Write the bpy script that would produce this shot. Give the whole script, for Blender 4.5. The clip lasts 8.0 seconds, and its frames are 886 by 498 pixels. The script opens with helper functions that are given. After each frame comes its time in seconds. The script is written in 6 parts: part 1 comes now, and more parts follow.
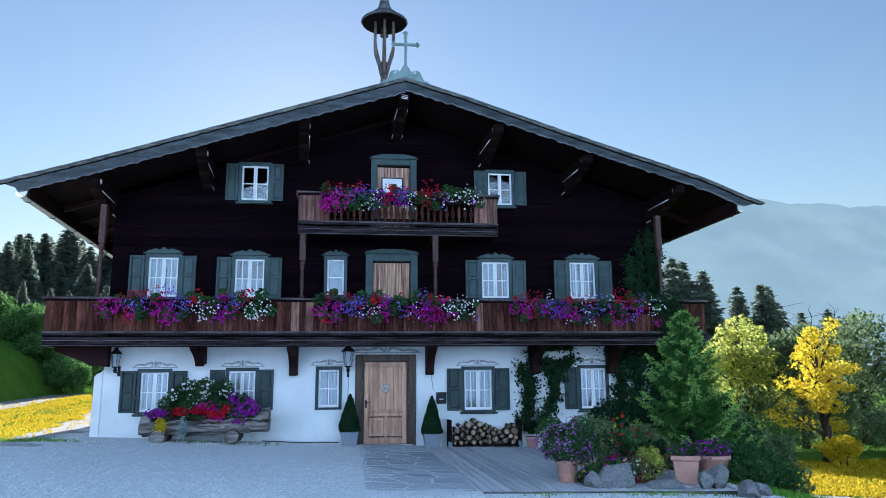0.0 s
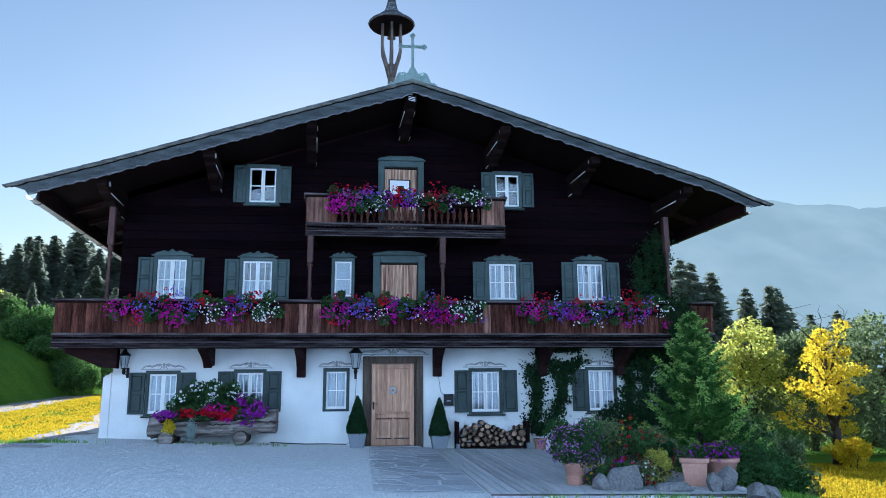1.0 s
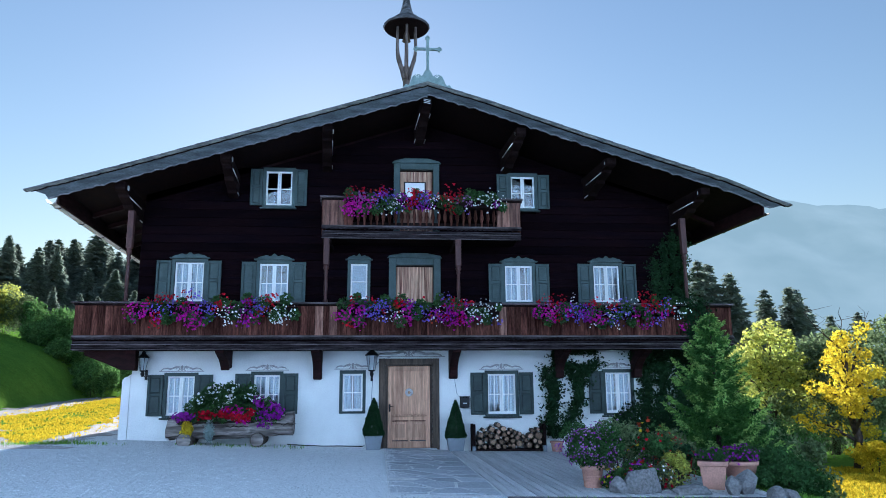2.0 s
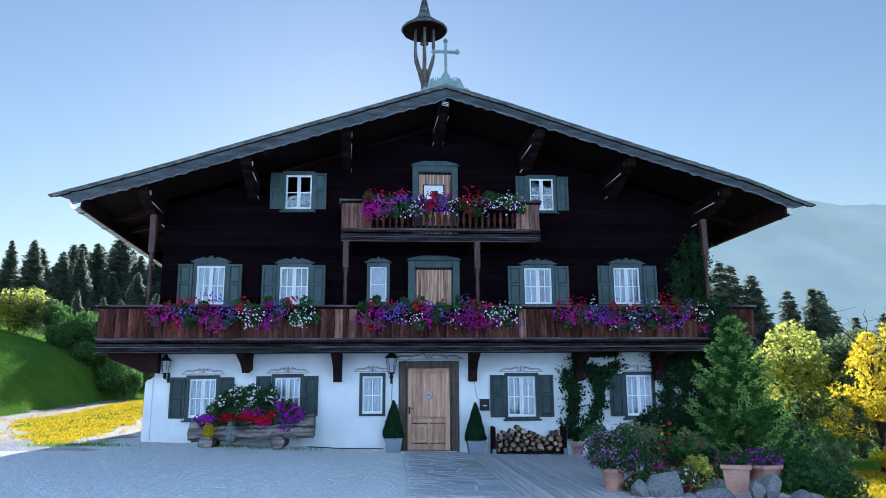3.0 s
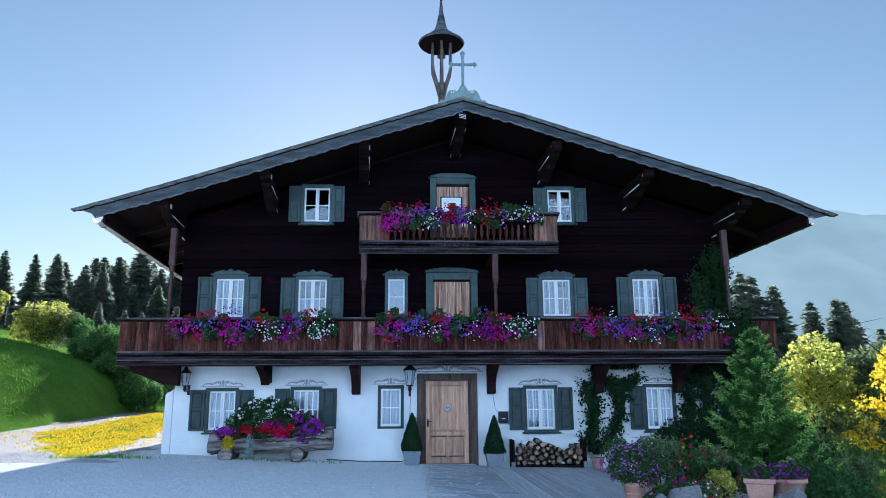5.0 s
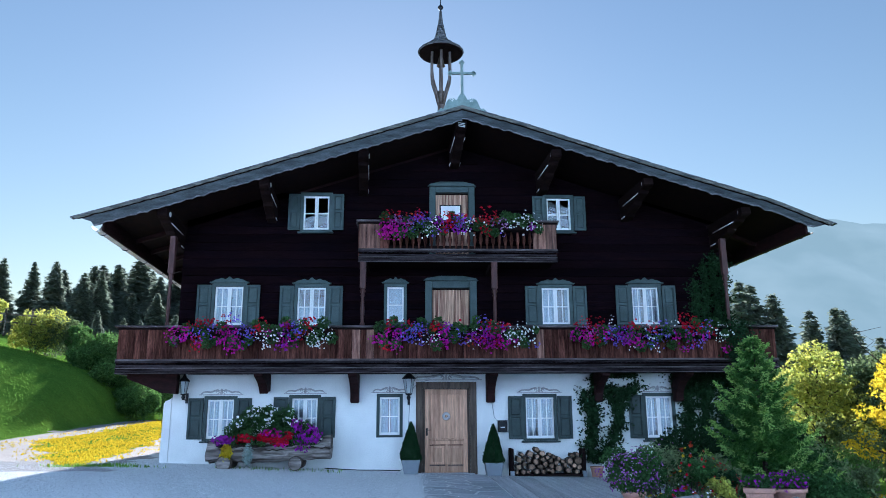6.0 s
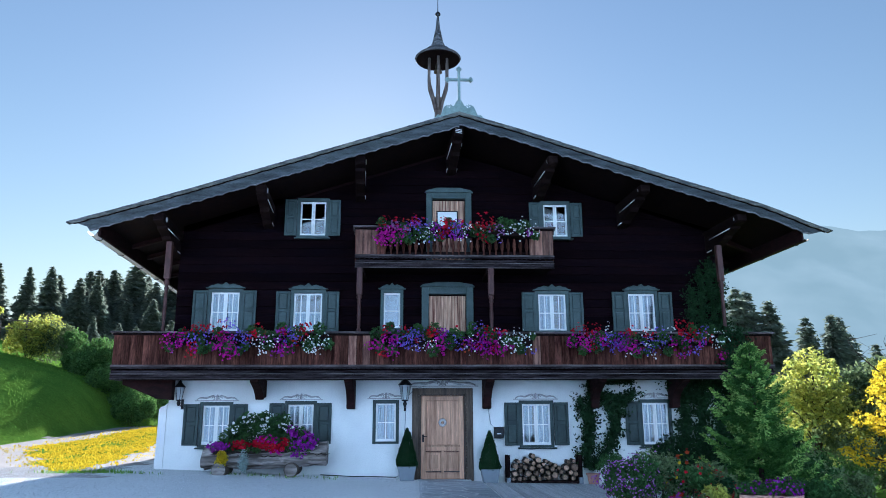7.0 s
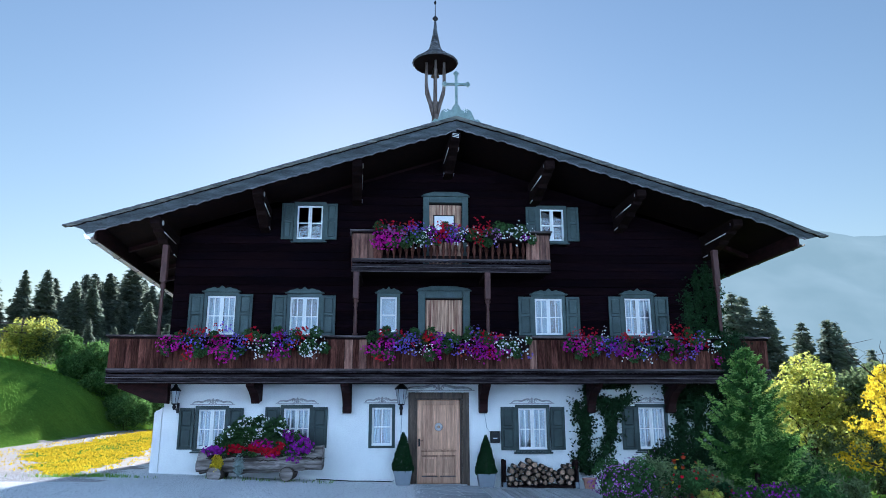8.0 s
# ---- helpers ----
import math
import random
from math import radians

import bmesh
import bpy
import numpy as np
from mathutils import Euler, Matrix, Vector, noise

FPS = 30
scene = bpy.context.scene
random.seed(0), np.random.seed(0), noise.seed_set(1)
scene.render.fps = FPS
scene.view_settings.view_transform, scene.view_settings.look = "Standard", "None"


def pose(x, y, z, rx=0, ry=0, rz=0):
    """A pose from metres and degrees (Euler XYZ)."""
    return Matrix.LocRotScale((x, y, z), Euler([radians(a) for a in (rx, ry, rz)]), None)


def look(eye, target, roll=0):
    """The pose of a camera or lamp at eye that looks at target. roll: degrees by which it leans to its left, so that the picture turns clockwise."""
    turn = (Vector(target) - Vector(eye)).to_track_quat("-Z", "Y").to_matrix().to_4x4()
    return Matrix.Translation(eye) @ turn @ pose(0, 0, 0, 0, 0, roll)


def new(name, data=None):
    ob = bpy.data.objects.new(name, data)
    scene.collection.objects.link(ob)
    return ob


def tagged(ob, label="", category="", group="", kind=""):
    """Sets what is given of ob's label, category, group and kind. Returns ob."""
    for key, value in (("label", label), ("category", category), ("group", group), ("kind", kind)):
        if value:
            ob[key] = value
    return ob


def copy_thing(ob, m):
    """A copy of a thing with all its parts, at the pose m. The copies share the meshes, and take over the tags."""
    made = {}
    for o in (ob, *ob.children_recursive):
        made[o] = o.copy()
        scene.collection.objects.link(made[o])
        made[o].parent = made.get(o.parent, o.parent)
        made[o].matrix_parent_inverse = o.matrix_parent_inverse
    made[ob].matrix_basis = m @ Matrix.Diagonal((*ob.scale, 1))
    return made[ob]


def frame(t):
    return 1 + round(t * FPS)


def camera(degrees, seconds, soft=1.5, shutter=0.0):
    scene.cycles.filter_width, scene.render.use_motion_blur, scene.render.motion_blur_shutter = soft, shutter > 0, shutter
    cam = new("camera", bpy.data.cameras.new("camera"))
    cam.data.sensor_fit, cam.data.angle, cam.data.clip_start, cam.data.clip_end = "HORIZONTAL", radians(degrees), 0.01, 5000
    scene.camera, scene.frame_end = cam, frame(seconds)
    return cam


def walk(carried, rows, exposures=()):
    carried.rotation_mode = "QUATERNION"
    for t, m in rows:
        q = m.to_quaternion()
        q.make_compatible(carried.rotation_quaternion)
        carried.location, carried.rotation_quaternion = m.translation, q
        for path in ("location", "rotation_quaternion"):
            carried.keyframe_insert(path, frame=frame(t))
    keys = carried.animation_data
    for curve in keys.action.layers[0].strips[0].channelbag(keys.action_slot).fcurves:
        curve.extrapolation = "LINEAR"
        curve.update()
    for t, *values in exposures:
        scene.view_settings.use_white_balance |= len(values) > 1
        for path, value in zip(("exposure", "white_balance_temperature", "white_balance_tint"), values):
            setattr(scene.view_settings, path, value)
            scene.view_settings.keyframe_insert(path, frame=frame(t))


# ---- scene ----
cam = camera(62.8, 8.0, soft=0.5)
EYE = (-0.238, -18.235, 1.408)
# seconds, way of looking, roll
TURNS = [
    (0.0, (0.241, 1.950, 0.373), -0.5),
    (0.5, (0.233, 1.950, 0.375), -0.5),
    (1.0, (0.221, 1.952, 0.378), -0.45),
    (1.5, (0.202, 1.954, 0.381), -0.42),
    (3.0, (0.126, 1.957, 0.391), -0.4),
    (3.5, (0.103, 1.958, 0.395), -0.4),
    (4.0, (0.087, 1.957, 0.403), -0.38),
    (4.5, (0.077, 1.956, 0.413), -0.36),
    (6.0, (0.079, 1.948, 0.446), -0.3),
    (6.5, (0.083, 1.945, 0.455), -0.26),
    (7.0, (0.088, 1.943, 0.462), -0.22),
    (7.5, (0.092, 1.942, 0.469), -0.18),
    (8.0, (0.097, 1.940, 0.473), -0.12),
]
walk(cam, [(t, look(EYE, Vector(EYE) + Vector(way), roll)) for t, way, roll in TURNS], [(0.0, 1.36, 5200, 15), (8.0, 1.36, 5200, 15)])

# ---- light: a low sun behind the house, clear sky ----
SUN_UP, SUN_AZ = 20.0, -4.0
world = bpy.data.worlds.new("world")
scene.world = world
world.use_nodes = True
sky = world.node_tree.nodes.new("ShaderNodeTexSky")
sky.sky_type = "NISHITA"
sky.sun_disc = False
sky.sun_elevation, sky.sun_rotation = radians(SUN_UP), radians(SUN_AZ)
sky.air_density, sky.dust_density, sky.ozone_density = 1.5, 0.09, 0.5
world.node_tree.links.new(sky.outputs[0], world.node_tree.nodes["Background"].inputs[0])
world.node_tree.nodes["Background"].inputs[1].default_value = 0.042
sun = new("sun", bpy.data.lights.new("sun", "SUN"))
sun.data.energy, sun.data.angle, sun.data.color = 5.0, radians(0.5), (1.0, 0.90, 0.74)
sd = Vector((math.sin(radians(SUN_AZ)) * math.cos(radians(SUN_UP)), math.cos(radians(SUN_AZ)) * math.cos(radians(SUN_UP)), math.sin(radians(SUN_UP))))
sun.matrix_world = look(sd * 60, (0, 0, 0))


# ---- materials ----
def material(name, colour, rough=0.7, metal=0.0, vary=0.25, scale=6.0, fine=60.0, bump=0.3, stretch=(1, 1, 1), rand=0.0, second=None,
             stain=0.0, sheen=0.0, through_light=0.0, depth=0.01, island=False, spec=0.25):
    """A surface with coarse and fine variation, optional stains and a second colour in patches."""
    m = bpy.data.materials.new(name)
    m.use_nodes = True
    nt = m.node_tree
    n, l = nt.nodes, nt.links
    b = n["Principled BSDF"]
    tc = n.new("ShaderNodeTexCoord")
    mp = n.new("ShaderNodeMapping")
    mp.inputs["Scale"].default_value = stretch
    l.new(tc.outputs["Object"], mp.inputs[0])
    coarse = n.new("ShaderNodeTexNoise")
    coarse.inputs["Scale"].default_value, coarse.inputs["Detail"].default_value = scale, 5
    fin = n.new("ShaderNodeTexNoise")
    fin.inputs["Scale"].default_value, fin.inputs["Detail"].default_value = fine, 6
    l.new(mp.outputs[0], coarse.inputs[0])
    l.new(mp.outputs[0], fin.inputs[0])
    second = second or tuple(c * (1 - vary) for c in colour)
    mix = n.new("ShaderNodeMix")
    mix.data_type = "RGBA"
    ramp = n.new("ShaderNodeMapRange")
    ramp.inputs[1].default_value, ramp.inputs[2].default_value = 0.35, 0.65
    l.new(coarse.outputs[0], ramp.inputs[0])
    l.new(ramp.outputs[0], mix.inputs[0])
    mix.inputs[6].default_value, mix.inputs[7].default_value = (*colour, 1), (*second, 1)
    hsv = n.new("ShaderNodeHueSaturation")
    l.new(mix.outputs[2], hsv.inputs["Color"])
    val = n.new("ShaderNodeMapRange")
    val.inputs[1].default_value, val.inputs[2].default_value = 0.3, 0.7
    val.inputs[3].default_value, val.inputs[4].default_value = 1 - vary, 1 + vary
    l.new(fin.outputs[0], val.inputs[0])
    last = val.outputs[0]
    if rand:
        oi = n.new("ShaderNodeNewGeometry" if island else "ShaderNodeObjectInfo")
        r = n.new("ShaderNodeMapRange")
        r.inputs[3].default_value, r.inputs[4].default_value = 1 - rand, 1 + rand
        l.new(oi.outputs["Random Per Island" if island else "Random"], r.inputs[0])
        mu = n.new("ShaderNodeMath")
        mu.operation = "MULTIPLY"
        l.new(last, mu.inputs[0])
        l.new(r.outputs[0], mu.inputs[1])
        last = mu.outputs[0]
    l.new(last, hsv.inputs["Value"])
    l.new(hsv.outputs[0], b.inputs["Base Color"])
    b.inputs["Metallic"].default_value = metal
    b.inputs["Specular IOR Level"].default_value = spec
    rr = n.new("ShaderNodeMapRange")
    rr.inputs[3].default_value, rr.inputs[4].default_value = max(rough - 0.12, 0.03), min(rough + 0.12, 1)
    l.new(coarse.outputs[0], rr.inputs[0])
    l.new(rr.outputs[0], b.inputs["Roughness"])
    if bump:
        bp = n.new("ShaderNodeBump")
        bp.inputs["Strength"].default_value, bp.inputs["Distance"].default_value = bump, depth
        l.new(fin.outputs[0], bp.inputs["Height"])
        l.new(bp.outputs[0], b.inputs["Normal"])
    if through_light:
        tr = n.new("ShaderNodeBsdfTranslucent")
        l.new(hsv.outputs[0], tr.inputs[0])
        ms = n.new("ShaderNodeMixShader")
        ms.inputs[0].default_value = through_light
        l.new(b.outputs[0], ms.inputs[1])
        l.new(tr.outputs[0], ms.inputs[2])
        l.new(ms.outputs[0], n["Material Output"].inputs[0])
    return m


def glass(name):
    m = bpy.data.materials.new(name)
    m.use_nodes = True
    n, l = m.node_tree.nodes, m.node_tree.links
    n.remove(n["Principled BSDF"])
    tr, gl, fr, mx = (n.new("ShaderNode" + k) for k in ("BsdfTransparent", "BsdfGlossy", "Fresnel", "MixShader"))
    tr.inputs[0].default_value = (0.93, 0.95, 0.95, 1)
    gl.inputs["Roughness"].default_value = 0.02
    fr.inputs[0].default_value = 1.7
    l.new(fr.outputs[0], mx.inputs[0])
    l.new(tr.outputs[0], mx.inputs[1])
    l.new(gl.outputs[0], mx.inputs[2])
    l.new(mx.outputs[0], n["Material Output"].inputs[0])
    return m


PLASTER = material("white_plaster", (0.82, 0.81, 0.78), 0.9, vary=0.05, scale=1.2, fine=35, bump=0.35, second=(0.72, 0.71, 0.69), depth=0.03)
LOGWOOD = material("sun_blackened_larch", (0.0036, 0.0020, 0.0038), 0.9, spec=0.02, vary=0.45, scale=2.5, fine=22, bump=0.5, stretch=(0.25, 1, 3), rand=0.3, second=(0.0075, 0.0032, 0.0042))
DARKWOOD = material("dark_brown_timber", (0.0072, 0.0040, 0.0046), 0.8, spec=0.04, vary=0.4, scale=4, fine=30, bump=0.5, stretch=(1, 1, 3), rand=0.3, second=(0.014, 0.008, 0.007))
BOARD = material("red_brown_weathered_board", (0.032, 0.0105, 0.0085), 0.8, spec=0.04, vary=0.5, scale=5, fine=26, bump=0.5, stretch=(4, 4, 0.4), rand=0.45, second=(0.115, 0.046, 0.032))
SCUFFED = material("scuffed_fascia_wood", (0.0055, 0.0034, 0.0042), 0.85, spec=0.03, vary=0.5, scale=4.5, fine=24, bump=0.7, stretch=(0.45, 1, 4), second=(0.042, 0.033, 0.036))
PALEBOARD = material("bleached_board", (0.25, 0.125, 0.085), 0.65, vary=0.3, scale=5, fine=26, bump=0.5, stretch=(4, 4, 0.4), rand=0.35, second=(0.085, 0.034, 0.024))
GREYWOOD = material("silver_grey_verge_wood", (0.075, 0.085, 0.09), 0.7, spec=0.15, vary=0.3, scale=3, fine=30, bump=0.6, stretch=(0.6, 2, 3), rand=0.2, second=(0.035, 0.04, 0.042))
CAPWOOD = material("worn_grey_rail_wood", (0.14, 0.115, 0.115), 0.6, spec=0.2, vary=0.3, scale=3, fine=28, bump=0.4, stretch=(0.5, 2, 3), rand=0.15, second=(0.03, 0.022, 0.022))
REDWOOD = material("red_brown_post_paint", (0.085, 0.035, 0.03), 0.5, vary=0.25, scale=6, fine=30, bump=0.3, stretch=(3, 3, 0.5), second=(0.05, 0.022, 0.02))
RUSSET = material("dark_russet_timber", (0.026, 0.0095, 0.0095), 0.75, spec=0.08, vary=0.35, scale=4, fine=30, bump=0.5, stretch=(1, 1, 3), second=(0.014, 0.007, 0.007))
DOORWOOD = material("sunbleached_door_wood", (0.60, 0.35, 0.22), 0.6, vary=0.25, scale=2.6, fine=16, bump=0.5, stretch=(5, 5, 0.3), rand=0.15, second=(0.35, 0.19, 0.12))
OLDDOOR = material("streaked_old_door_wood", (0.66, 0.42, 0.27), 0.65, vary=0.4, scale=3.2, fine=14, bump=0.4, stretch=(6, 6, 0.22), second=(0.13, 0.042, 0.028))
FRAMEWOOD = material("dark_weathered_frame_wood", (0.050, 0.034, 0.026), 0.65, vary=0.35, scale=4, fine=25, bump=0.5, stretch=(4, 4, 0.4), second=(0.12, 0.085, 0.06))
GREEN = material("faded_grey_green_paint", (0.062, 0.088, 0.084), 0.55, vary=0.15, scale=5, fine=40, bump=0.25, second=(0.046, 0.068, 0.065), rand=0.1)
DEEPGREEN = material("dark_green_paint", (0.038, 0.056, 0.052), 0.5, vary=0.18, scale=5, fine=40, bump=0.2, second=(0.028, 0.042, 0.04), rand=0.1)
WHITE = material("white_window_paint", (0.80, 0.80, 0.78), 0.45, vary=0.05, scale=8, fine=50, bump=0.1)
CURTAIN = material("white_net_curtain", (0.46, 0.50, 0.55), 0.9, vary=0.10, scale=8, fine=90, bump=0.2, through_light=0.15)
DRAPE = material("beige_drape", (0.35, 0.31, 0.25), 0.9, vary=0.1, scale=8, fine=90, bump=0.2)
ROOM = material("room_plaster", (0.35, 0.32, 0.28), 0.9, vary=0.1)
# blue tint of the added bounce wall, cools the light it throws back
BOUNCE = material("blue_bounce_reflector", (0.46, 0.67, 0.97), 0.9, vary=0.06, scale=0.8, fine=20, bump=0.2)
GLASS = glass("window_glass")
VERDIGRIS = material("pale_verdigris_metal", (0.23, 0.30, 0.28), 0.5, vary=0.2, scale=7, fine=40, bump=0.2, second=(0.16, 0.22, 0.205))
OLDEDGE = material("lichened_shingle_edge", (0.17, 0.165, 0.14), 0.8, spec=0.1, vary=0.35, scale=5, fine=30, bump=0.6, stretch=(0.5, 2, 3), second=(0.06, 0.065, 0.065))
PALERIM = material("bleached_scallop_rim", (0.20, 0.19, 0.20), 0.8, spec=0.1, vary=0.4, scale=5, fine=30, bump=0.3, second=(0.09, 0.09, 0.10))
SHINGLE = material("grey_larch_shingle", (0.12, 0.12, 0.125), 0.7, vary=0.35, scale=4, fine=25, bump=0.5, rand=0.3, second=(0.07, 0.07, 0.075))
TURRETWOOD = material("greyed_turret_timber", (0.16, 0.13, 0.115), 0.65, vary=0.3, scale=5, fine=30, bump=0.4, stretch=(3, 3, 0.5), second=(0.09, 0.065, 0.055))
GUTTER = material("galvanised_gutter", (0.72, 0.71, 0.69), 0.4, metal=0.25, vary=0.15, scale=3, fine=30, bump=0.1)
IRON = material("black_iron", (0.02, 0.02, 0.022), 0.45, metal=0.6, vary=0.2, bump=0.1)
BRONZE = material("dull_bronze", (0.10, 0.075, 0.05), 0.45, metal=0.9, vary=0.2, bump=0.1)
ORNAMENT = material("grey_stucco_relief", (0.50, 0.47, 0.46), 0.85, vary=0.2, scale=9, fine=50, bump=0.3, second=(0.34, 0.32, 0.32))
MILKGLASS = material("milky_lantern_glass", (0.62, 0.66, 0.68), 0.25, vary=0.05, bump=0, through_light=0.4, spec=0.5)
GRAVEL = material("pale_limestone_gravel", (0.86, 0.86, 0.855), 0.95, vary=0.26, scale=30, fine=65, bump=0.6, second=(0.72, 0.72, 0.72), depth=0.015)
PEBBLE = material("pale_gravel_stone", (0.70, 0.70, 0.70), 0.95, spec=0.05, vary=0.15, rand=0.38, bump=0.2, island=True)
# gravel darkened where sun falls, to keep it level with the shaded yard
DRIVE = material("sunlit_gravel_dimmed", (0.40, 0.365, 0.345), 0.95, vary=0.35, scale=3, fine=60, bump=0.8, second=(0.36, 0.33, 0.31), depth=0.02)
SLATE = material("grey_crazy_paving_stone", (0.37, 0.385, 0.415), 0.75, vary=0.22, scale=3, fine=30, bump=0.4, rand=0.25, second=(0.45, 0.455, 0.47))
MORTAR = material("pale_paving_mortar", (0.74, 0.73, 0.71), 0.95, vary=0.15, fine=80, bump=0.4)
DECKWOOD = material("silver_grey_deck_board", (0.62, 0.61, 0.62), 0.7, vary=0.2, scale=3, fine=28, bump=0.4, stretch=(5, 0.4, 5), rand=0.16, second=(0.52, 0.51, 0.515))
GRASS = material("lawn_grass", (0.22, 0.40, 0.06), 0.9, vary=0.18, scale=0.45, fine=9, bump=0.5, spec=0.0, second=(0.14, 0.30, 0.045), depth=0.05, through_light=0.4)
BLADE = material("grass_blade", (0.20, 0.38, 0.055), 0.9, spec=0.0, vary=0.2, rand=0.35, bump=0, through_light=0.4, island=True)
# grass where low sun falls: its yellow light is put into the colour
SUNGRASS = material("sun_yellow_grass", (0.62, 0.46, 0.02), 0.9, spec=0.0, vary=0.2, rand=0.35, bump=0, through_light=0.45, island=True)
TERRACOTTA = material("terracotta", (0.52, 0.27, 0.20), 0.8, vary=0.15, scale=5, fine=45, bump=0.2, second=(0.44, 0.24, 0.18))
ZINC = material("grey_planter", (0.23, 0.25, 0.28), 0.55, vary=0.1, scale=5, fine=40, bump=0.1)
BOULDER = material("grey_boulder", (0.185, 0.175, 0.17), 0.9, vary=0.3, scale=4, fine=28, bump=0.8, second=(0.16, 0.16, 0.16), depth=0.03)
BARK = material("bark", (0.085, 0.062, 0.048), 0.9, vary=0.4, scale=5, fine=26, bump=1.0, stretch=(3, 3, 0.7), second=(0.05, 0.038, 0.03), depth=0.03)
GREYLOG = material("weathered_grey_log", (0.36, 0.31, 0.28), 0.8, vary=0.5, scale=3, fine=12, bump=1.0, stretch=(0.5, 3, 3), second=(0.055, 0.042, 0.034), depth=0.05)
CUTWOOD = material("sawn_log_end", (0.33, 0.21, 0.14), 0.85, vary=0.35, scale=9, fine=40, bump=0.4, rand=0.5, second=(0.16, 0.10, 0.065))
SOIL = material("dark_soil", (0.03, 0.022, 0.016), 0.95, vary=0.4, fine=50, bump=0.8)


def leafy(name, colour, second, light=0.35, rand=0.4):
    return material(name, colour, 0.75, spec=0.06, vary=0.15, scale=2.5, fine=30, bump=0, second=second, rand=rand, through_light=light, island=True)


# needle colour raised well above real foliage to paint in distance haze
SPRUCE = leafy("haze_paled_spruce_needles", (0.27, 0.31, 0.25), (0.20, 0.25, 0.20), 0.6)
YEW = leafy("conifer_needles", (0.11, 0.235, 0.045), (0.06, 0.145, 0.035), 0.35)
NEWTIP = leafy("pale_new_conifer_shoots", (0.38, 0.54, 0.13), (0.27, 0.43, 0.11), 0.4, 0.3)
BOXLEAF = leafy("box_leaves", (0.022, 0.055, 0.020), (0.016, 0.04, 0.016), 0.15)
LEAF = leafy("green_leaves", (0.17, 0.31, 0.085), (0.10, 0.20, 0.06), 0.5)
PETLEAF = leafy("petunia_and_shaded_leaves", (0.065, 0.14, 0.04), (0.04, 0.09, 0.03), 0.4)
# LIME and GOLD paint low sun into tree leaves; lime bedding plants share them
LIME = leafy("sun_yellowed_and_lime_leaves", (0.60, 0.58, 0.12), (0.36, 0.43, 0.12), 0.72)
GOLD = leafy("sun_gilded_and_lime_leaves", (0.80, 0.63, 0.03), (0.66, 0.54, 0.03), 0.68, 0.25)
# deep shade under the balcony is put into this leaf colour
IVY = leafy("shade_darkened_ivy_leaves", (0.020, 0.046, 0.017), (0.014, 0.032, 0.013), 0.15)
OLIVE = leafy("grey_green_leaves", (0.21, 0.27, 0.12), (0.14, 0.19, 0.09), 0.55)
SILVER = leafy("silver_leaves", (0.30, 0.36, 0.34), (0.24, 0.30, 0.28), 0.2, 0.2)
BLOOM = {
    "magenta": leafy("magenta_petals", (0.50, 0.015, 0.30), (0.38, 0.010, 0.23), 0.35, 0.3),
    "purple": leafy("purple_petals", (0.32, 0.03, 0.34), (0.22, 0.02, 0.27), 0.35, 0.3),
    "blue": leafy("violet_blue_petals", (0.22, 0.15, 0.56), (0.15, 0.10, 0.42), 0.35, 0.3),
    "red": leafy("red_petals", (0.52, 0.012, 0.03), (0.34, 0.005, 0.02), 0.35, 0.3),
    "white": leafy("white_petals", (0.82, 0.82, 0.80), (0.75, 0.75, 0.72), 0.35, 0.1),
    "orange": leafy("orange_petals", (0.40, 0.06, 0.02), (0.32, 0.05, 0.02), 0.35, 0.3),
    "yellow": leafy("yellow_petals", (0.60, 0.45, 0.02), (0.52, 0.38, 0.02), 0.35, 0.3),
    "mauve": leafy("mauve_petals", (0.36, 0.17, 0.37), (0.26, 0.12, 0.30), 0.35, 0.3),
}


# ---- mesh helpers ----
def link(name, bm, mat, label=""):
    me = bpy.data.meshes.new(name)
    bm.normal_update()
    bm.to_mesh(me)
    bm.free()
    me.materials.append(mat)
    ob = new(name, me)
    if label:
        ob["label"] = label
    return ob


def part(name, bm, mat, parent, label=""):
    ob = link(name, bm, mat, label)
    ob.parent = parent
    return ob


def thing(name, loc, label, category, group="", kind="", turn=0):
    ob = new(name)
    ob.empty_display_size = 0.2
    ob.matrix_basis = pose(*loc, 0, 0, turn)
    return tagged(ob, label, category, group, kind)


def box(bm, x0, x1, y0, y1, z0, z1):
    v = [bm.verts.new((x, y, z)) for x in (x0, x1) for y in (y0, y1) for z in (z0, z1)]
    for f in ((0, 1, 3, 2), (4, 6, 7, 5), (0, 4, 5, 1), (2, 3, 7, 6), (0, 2, 6, 4), (1, 5, 7, 3)):
        bm.faces.new([v[i] for i in f])
    return v


def soften(bm, w=0.008, seg=1):
    bmesh.ops.recalc_face_normals(bm, faces=bm.faces)
    bmesh.ops.bevel(bm, geom=[e for e in bm.edges if len(e.link_faces) == 2 and e.calc_face_angle(0) > 0.5], offset=w, segments=seg, affect="EDGES", clamp_overlap=True)
    return bm


def B(*dims, w=0.008):
    bm = bmesh.new()
    box(bm, *dims)
    return soften(bm, w) if w else bm


